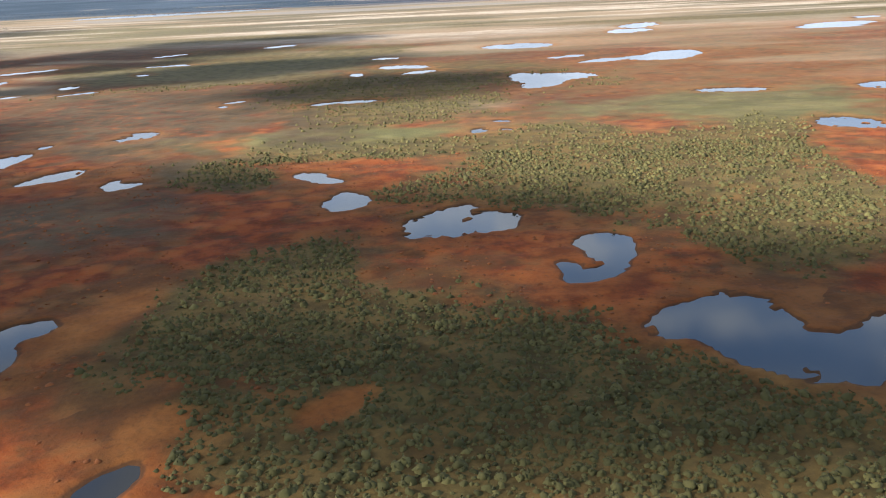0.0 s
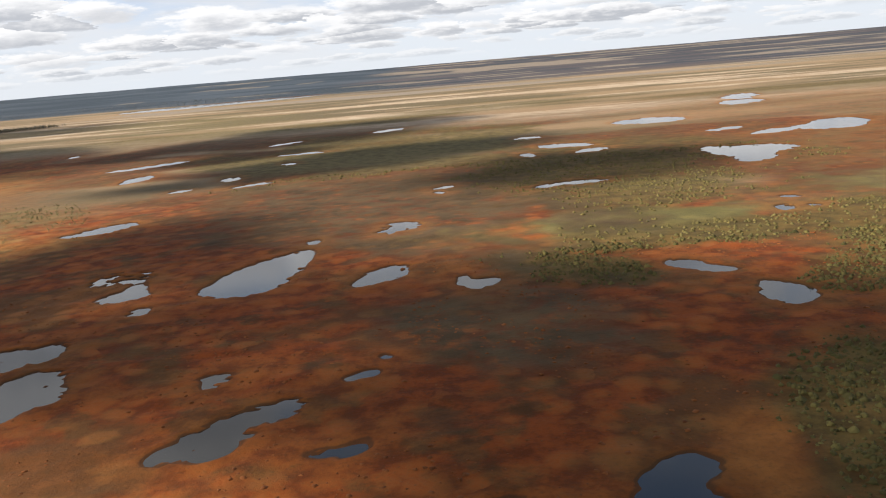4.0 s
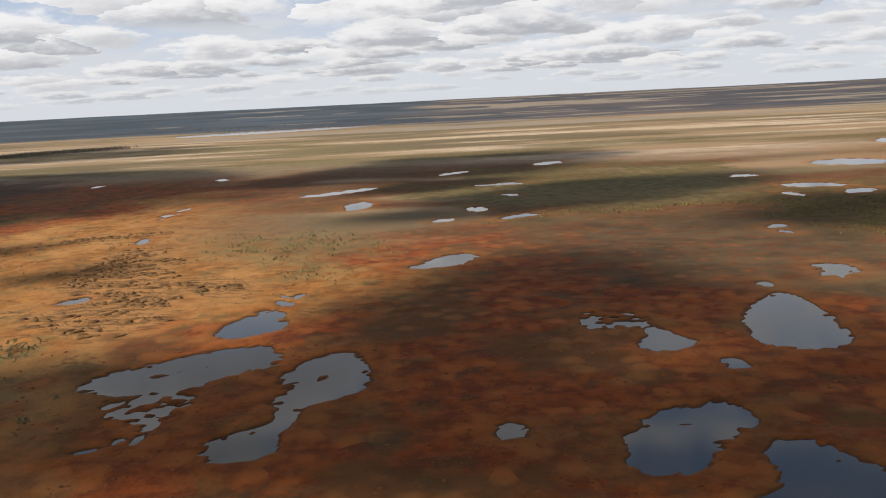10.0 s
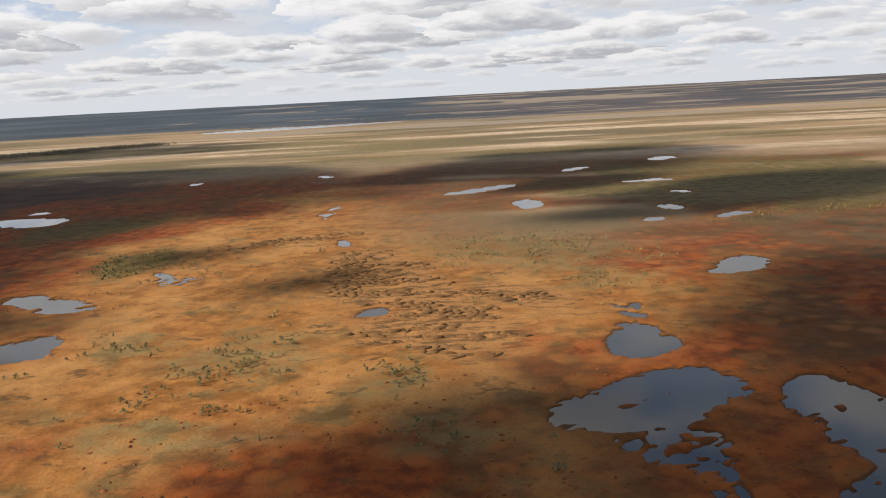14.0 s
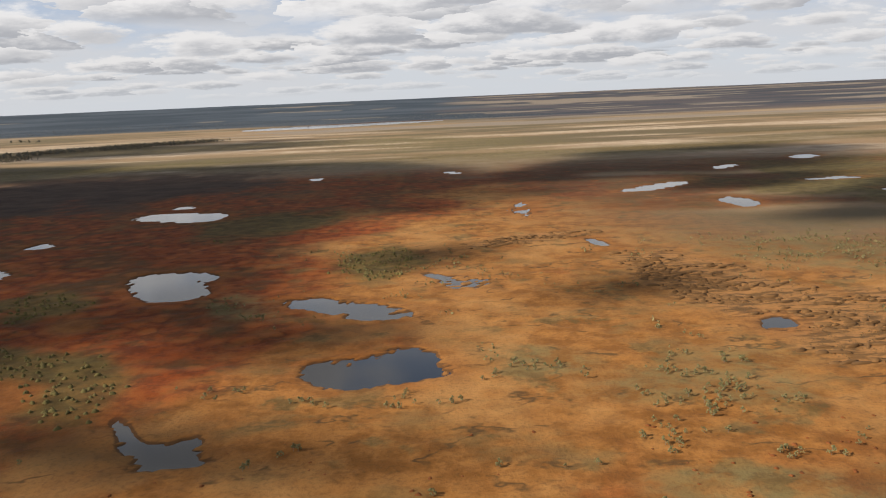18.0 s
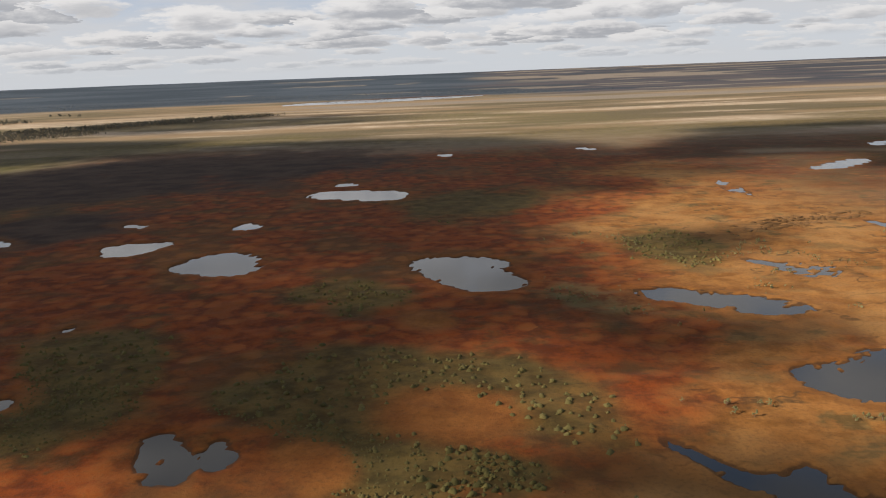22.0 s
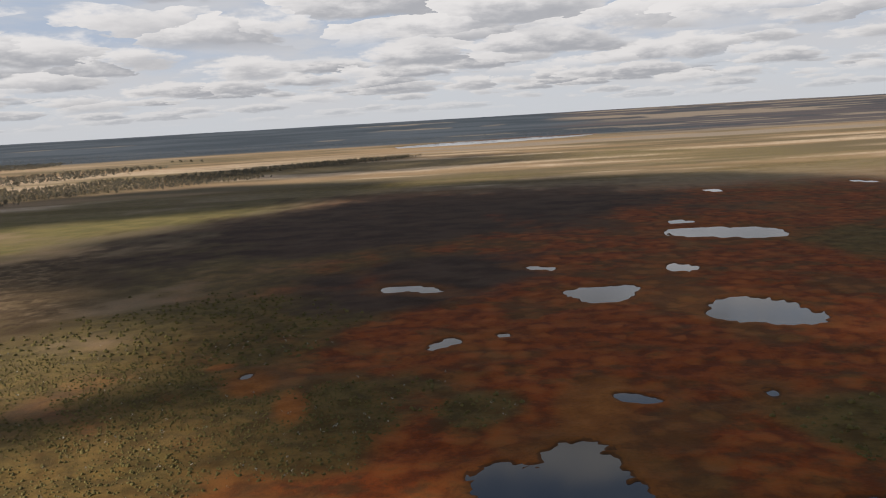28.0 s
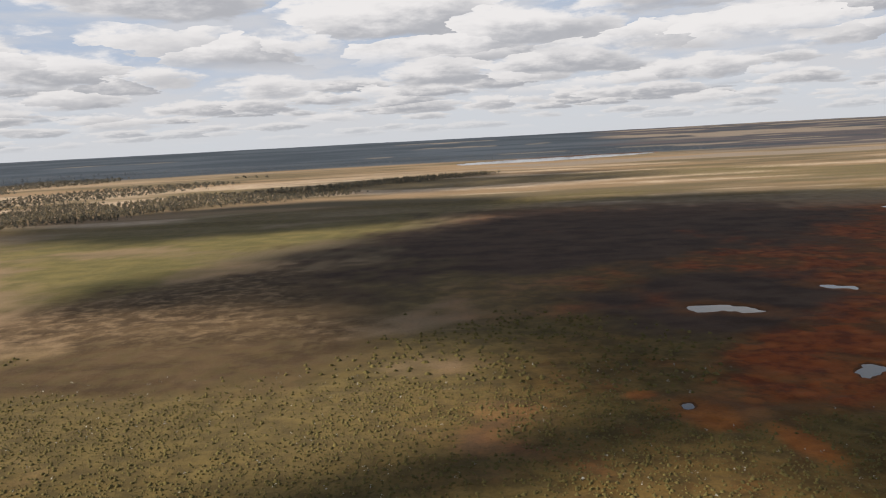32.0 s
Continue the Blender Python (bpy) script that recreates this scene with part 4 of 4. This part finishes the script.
def tuft_chance(x, y):
    """Heather and bog rosemary on the hummocks."""
    return 0.62 * smooth(rough_noise(x, y, 16.0, 93, 2), 0.38, 0.6) * (1 - smooth(sample(cover["green"], x, y), 0.5, 0.9)) * (1 - 0.75 * sample(cover["tan"], x, y)) * (1 - 0.6 * sample(cover["orange"], x, y))


for box_start in range(-1150, 150, 325):
    x, y, rng = scatter(box_start + 7000, box_start, box_start + 325, 85, 300, 2.4, tuft_chance)
    tagged(thicket("heather_tufts", "rust-brown heather tufts on mossy hummocks", x, y, 0.22 + 0.35 * rng.random(len(x)) ** 2, HEATHER, 1, box_start + 8000, 1.5, 0.3, True), category="heather")


def woods_chance(x, y):
    return sample(cover["wood"], x, y) * (1 - sample(cover["fen"], x, y))


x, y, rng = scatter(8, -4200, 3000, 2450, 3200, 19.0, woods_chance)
thicket("far_forest", "dark spruce forest on the horizon, tinted by haze", x, y, 2.5 + 2.5 * rng.random(len(x)), SPRUCE, 5, 9, 1.2)

def string_chance(x, y):
    """Scattered pines on low ridges through the sedge."""
    ridge = np.abs(rough_noise(x, y, 34.0, 95, 2) - 0.5)
    clump = smooth(rough_noise(x, y, 11.0, 96, 2), 0.45, 0.6)
    return np.maximum(sample(cover["sparse"], x, y) * 0.55, sample(cover["tan"], x, y) * smooth(ridge, 0.05, 0.012) * 0.6) * clump


x, y, rng = scatter(12, -900, -230, 120, 520, 2.2, string_chance)
near = (y < 345) & (x > -760)
pick = np.flatnonzero(near)[:: max(1, int(near.sum() / 280))][:280]
rest = np.setdiff1d(np.arange(len(x)), pick)
thicket("pine_scrub", "small pines in loose rows on tan sedge", x[rest], y[rest], 0.7 + 0.9 * rng.random(len(rest)), OLIVE, 9, 13, 0.7)


def pine_tree(k):
    """A dwarf pine: a tapered leaning trunk with four limbs, and a ragged crown of needle clumps."""
    rng = np.random.default_rng(500 + k)
    base = new("pine_tree")
    bm = bmesh.new()
    lean = Vector((rng.normal() * 0.08, rng.normal() * 0.08, 1.0))

    def stick(p, q, r0, r1):
        side = (q - p).orthogonal().normalized()
        other = (q - p).cross(side).normalized()
        ring = [[bm.verts.new(c + (side * math.cos(t) + other * math.sin(t)) * r) for t in (0, 1.257, 2.513, 3.77, 5.027)] for c, r in ((p, r0), (q, r1))]
        for j in range(5):
            bm.faces.new((ring[0][j], ring[0][(j + 1) % 5], ring[1][(j + 1) % 5], ring[1][j]))

    stick(Vector((0, 0, -0.2)), lean * 1.7, 0.06, 0.02)
    tips = []
    for j in range(5):
        t = 6.283 * j / 5 + rng.random()
        h = 0.5 + 0.22 * j
        tip = lean * (h + 0.25) + Vector((math.cos(t), math.sin(t), 0)) * (0.75 - 0.11 * j)
        stick(lean * h, tip, 0.022, 0.008)
        tips.append(tip)
    mesh = bpy.data.meshes.new("trunk")
    bm.to_mesh(mesh)
    bm.free()
    mesh.materials.append(BARK)
    new("trunk", mesh).parent = base
    centres = []
    for tip in (*tips, lean * 1.75):
        for _ in range(5):
            centres.append(tip + Vector(rng.normal(size=3) * (0.2, 0.2, 0.16)))
    verts, faces = [], []
    for c in centres:
        d1 = Vector(rng.normal(size=3)).normalized()
        d2 = d1.cross(Vector(rng.normal(size=3))).normalized()
        d3, r, i = d1.cross(d2), 0.16 + 0.14 * rng.random(), len(verts)
        verts += [c + d1 * r, c + d2 * r, c - d1 * r, c - d2 * r, c + d3 * r * 0.7, c - d3 * r * 0.7]
        faces += [(i + a, i + b, i + e) for a, b, e in ((0, 1, 4), (1, 2, 4), (2, 3, 4), (3, 0, 4), (1, 0, 5), (2, 1, 5), (3, 2, 5), (0, 3, 5))]
    mesh = bpy.data.meshes.new("crown")
    mesh.from_pydata(verts, [], faces)
    mesh.materials.append(OLIVE)
    new("crown", mesh).parent = base
    return tagged(base, "stunted olive-green bog pine standing on tan sedge", "pine tree", "lone bog pines")


models = [pine_tree(k) for k in range(6)]
for count, i in enumerate(pick):
    z, size = float(sample(height, x[i], y[i])), 0.45 + 0.45 * rng.random()
    m = pose(x[i], y[i], z, 0, 0, 360 * rng.random()) @ Matrix.Scale(size, 4)
    if count < len(models):
        models[count].matrix_basis = m
    else:
        copy = copy_thing(models[count % len(models)], pose(x[i], y[i], z, 0, 0, 360 * rng.random()))
        copy.scale = (size, size, size)


def rough_chance(x, y):
    return smooth(sample(cover["rough"], x, y), 0.3, 0.9) * smooth(rough_noise(x, y * 1.8, 7.0, 99, 2), 0.46, 0.58)


x, y, rng = scatter(14, -600, -250, 230, 640, 1.7, rough_chance)
tagged(thicket("sedge_tussocks", "dark brown sedge tussocks between wet hollows", x, y, 0.3 + 0.6 * rng.random(len(x)) ** 2, TUSSOCK, 6, 15, 1.6), category="tussocks")


def ridge_chance(x, y):
    return smooth(sample(cover["rough"], x, y), 0.25, 0.7) * smooth(rough_noise(x * 0.35, y, 6.0, 101, 2), 0.51, 0.59)


def ridge_domes(x, y, rng):
    """Long low peat ridges with ragged outlines."""
    count = len(x)
    a = np.arange(8) * 0.785 + rng.random((count, 1)) * 0.7
    length, width, tall = 1.2 + 2.6 * rng.random(count) ** 2, 0.5 + 0.5 * rng.random(count), 0.35 + 0.4 * rng.random(count)
    turn = rng.normal(size=count) * 0.35
    rings = []
    for k, h in ((1.0, -0.1), (0.8, 0.7), (0.35, 1.0)):
        rad = k * (0.75 + 0.5 * rng.random((count, 8)))
        u, v = np.cos(a) * rad * length[:, None], np.sin(a) * rad * width[:, None]
        c, t = np.cos(turn)[:, None], np.sin(turn)[:, None]
        rings.append(np.stack([x[:, None] + u * c - v * t, y[:, None] + u * t + v * c, sample(height, x, y)[:, None] + tall[:, None] * h * (0.8 + 0.4 * rng.random((count, 8)))], -1))
    verts = np.concatenate(rings, 1).reshape(-1, 3)
    tri = []
    for j in range(8):
        k = (j + 1) % 8
        tri += [(j, k, 8 + k), (j, 8 + k, 8 + j), (8 + j, 8 + k, 16 + k), (8 + j, 16 + k, 16 + j)]
    tri += [(16, 16 + j, 17 + j) for j in range(1, 7)]
    return verts, ((np.arange(count) * 24)[:, None, None] + np.array(tri)[None]).reshape(-1, 3)


x, y, rng = scatter(25, -600, -250, 230, 660, 2.6, ridge_chance)
verts, faces = ridge_domes(x, y, rng)
tagged(new("peat_ridges", tri_mesh("peat_ridges", verts, faces, (PEAT,), np.zeros(len(faces)))), "dark brown peat ridges in rows between wet sedge", "peat ridges", kind="stuff")


def belt_chance(x, y):
    """The old mixed wood behind the meadow."""
    return smooth(inside(x, y, BELT) + 1.1 * (rough_noise(x, y, 110.0, 98, 3) - 0.5), 0.0, 0.35)


BELT = [(-1511, 1238, 230.0, 86.1, -76), (-1367, 1323, 225.8, 129.9, 81), (-1231, 1372, 150.2, 101.7, 63), (-1101, 1639, 214.5, 80.9, 46)]
x, y, rng = scatter(16, -2400, -700, 700, 1900, 6.2, belt_chance)
kind = rng.random(len(x)) < 0.4
thicket("mixed_forest", "grey-green spruces in the old wood behind the meadow", x[~kind], y[~kind], 3.2 + 3 * rng.random((~kind).sum()) ** 1.5, MIXED, 20, 17, 0.42, 0.16)
thicket("mixed_forest", "pale yellow birches in the old wood behind the meadow", x[kind], y[kind], 3 + 2.6 * rng.random(kind.sum()), AUTUMN, 20, 18, 0.46, 0.17)


def back_chance(x, y):
    """Looser woods and scrub behind the old wood."""
    return smooth(inside(x, y, BACKWOODS) + 1.2 * (rough_noise(x * 0.6, y, 170.0, 97, 3) - 0.5), 0.0, 0.3)


BACKWOODS = [(-1648, 1705, 451.8, 154.4, 75), (-2137, 2554, 993.0, 179.8, 90), (-1242, 1498, 194.2, 59.6, 41)]
x, y, rng = scatter(23, -3600, -500, 1000, 2600, 13.0, back_chance)
thicket("mixed_forest", "hazy olive woods beyond the old wood", x, y, 3.5 + 3 * rng.random(len(x)), MIXED, 8, 24, 0.75, 0.3)


def pale_chance(x, y):
    return smooth(sample(cover["green"], x, y), 0.3, 0.8) * 0.12


x, y, rng = scatter(19, -1250, -780, 200, 480, 3.0, pale_chance)
tagged(thicket("dead_shrubs", "bleached dead dwarf shrubs among low pines", x, y, 0.5 + 0.5 * rng.random(len(x)), BLEACHED, 4, 20, 0.8), category="shrubs")

# ---- unseen clouds added to shade the ground ----
CLOUD, n = material("cumulus cloud")
thin = n.add("ShaderNodeMath", p_operation="ADD", p_use_clamp=True, i0=attribute(n, "edge", 2), i1=n.ramp(n.noise(n.add("ShaderNodeTexCoord", 3), 0.012, 4.0, 0.6), 0.3, 0.7, -0.4, 0.12))
white = n.add("ShaderNodeBsdfDiffuse", Color=(0.9, 0.9, 0.9, 1.0))
clear = n.add("ShaderNodeBsdfTransparent")
veil = n.add("ShaderNodeMixShader", i0=n.ramp(thin, 0.1, 0.85), i1=white, i2=clear)
o = n.tree.nodes.new("ShaderNodeOutputMaterial")
n.tree.links.new(veil, o.inputs[0])
CLOUD_BASE = 1500.0
AWAY = SUN_DIR * (CLOUD_BASE / SUN_DIR.z)


def build_shade_cloud(k, x, y, a, b, turn, thin):
    """An out-of-view shade caster: a flat-based heap of vapour with a lumpy top and a thin rim."""
    r = np.array([0.0, 0.2, 0.4, 0.58, 0.72, 0.84, 0.94, 1.03, 1.12, 1.2])
    t = np.linspace(0, 2 * math.pi, 41)[:-1]
    R, A = np.meshgrid(r, t, indexing="ij")
    wave = 1 + 0.35 * (rough_noise(np.cos(A) * 9 + 40 * k, np.sin(A) * 9, 5.0, 300 + k, 3) - 0.5) * R
    u, v = R * np.cos(A) * a * wave, R * np.sin(A) * b * wave
    c, s = math.cos(radians(turn)), math.sin(radians(turn))
    px, py = u * c - v * s, u * s + v * c
    thick = min(70.0, 0.3 * b) * np.sqrt(np.clip(1 - (R / 1.2) ** 2, 0, 1)) * (0.4 + 1.2 * rough_noise(px + 900 * k, py, max(8.0, 0.5 * b), 7, 2))
    verts, edge = [], []
    for sign in (1.0, -0.12):
        verts += np.stack([px, py, sign * thick], -1).reshape(-1, 3).tolist()
        edge += np.maximum(smooth(R, 0.55, 1.2), thin).ravel().tolist()
    m, faces = len(t), []
    for layer in (0, R.size):
        for i in range(len(r) - 1):
            for j in range(m):
                q = [layer + i * m + j, layer + (i + 1) * m + j, layer + (i + 1) * m + (j + 1) % m, layer + i * m + (j + 1) % m]
                faces.append(q if layer == 0 else q[::-1])
    mesh = bpy.data.meshes.new("cloud")
    mesh.from_pydata(verts, [], faces)
    mesh.attributes.new("edge", "FLOAT", "POINT").data.foreach_set("value", edge)
    mesh.polygons.foreach_set("use_smooth", [True] * len(faces))
    mesh.materials.append(CLOUD)
    ob = tagged(new("cloud", mesh), "unseen cloud placed to shade the bog", "cloud", "cumulus clouds")
    ob.location = (x + AWAY.x, y + AWAY.y, CLOUD_BASE + 3.0 * (k % 7))


for k, c in enumerate(SHADE_CLOUDS):
    build_shade_cloud(k, *c)
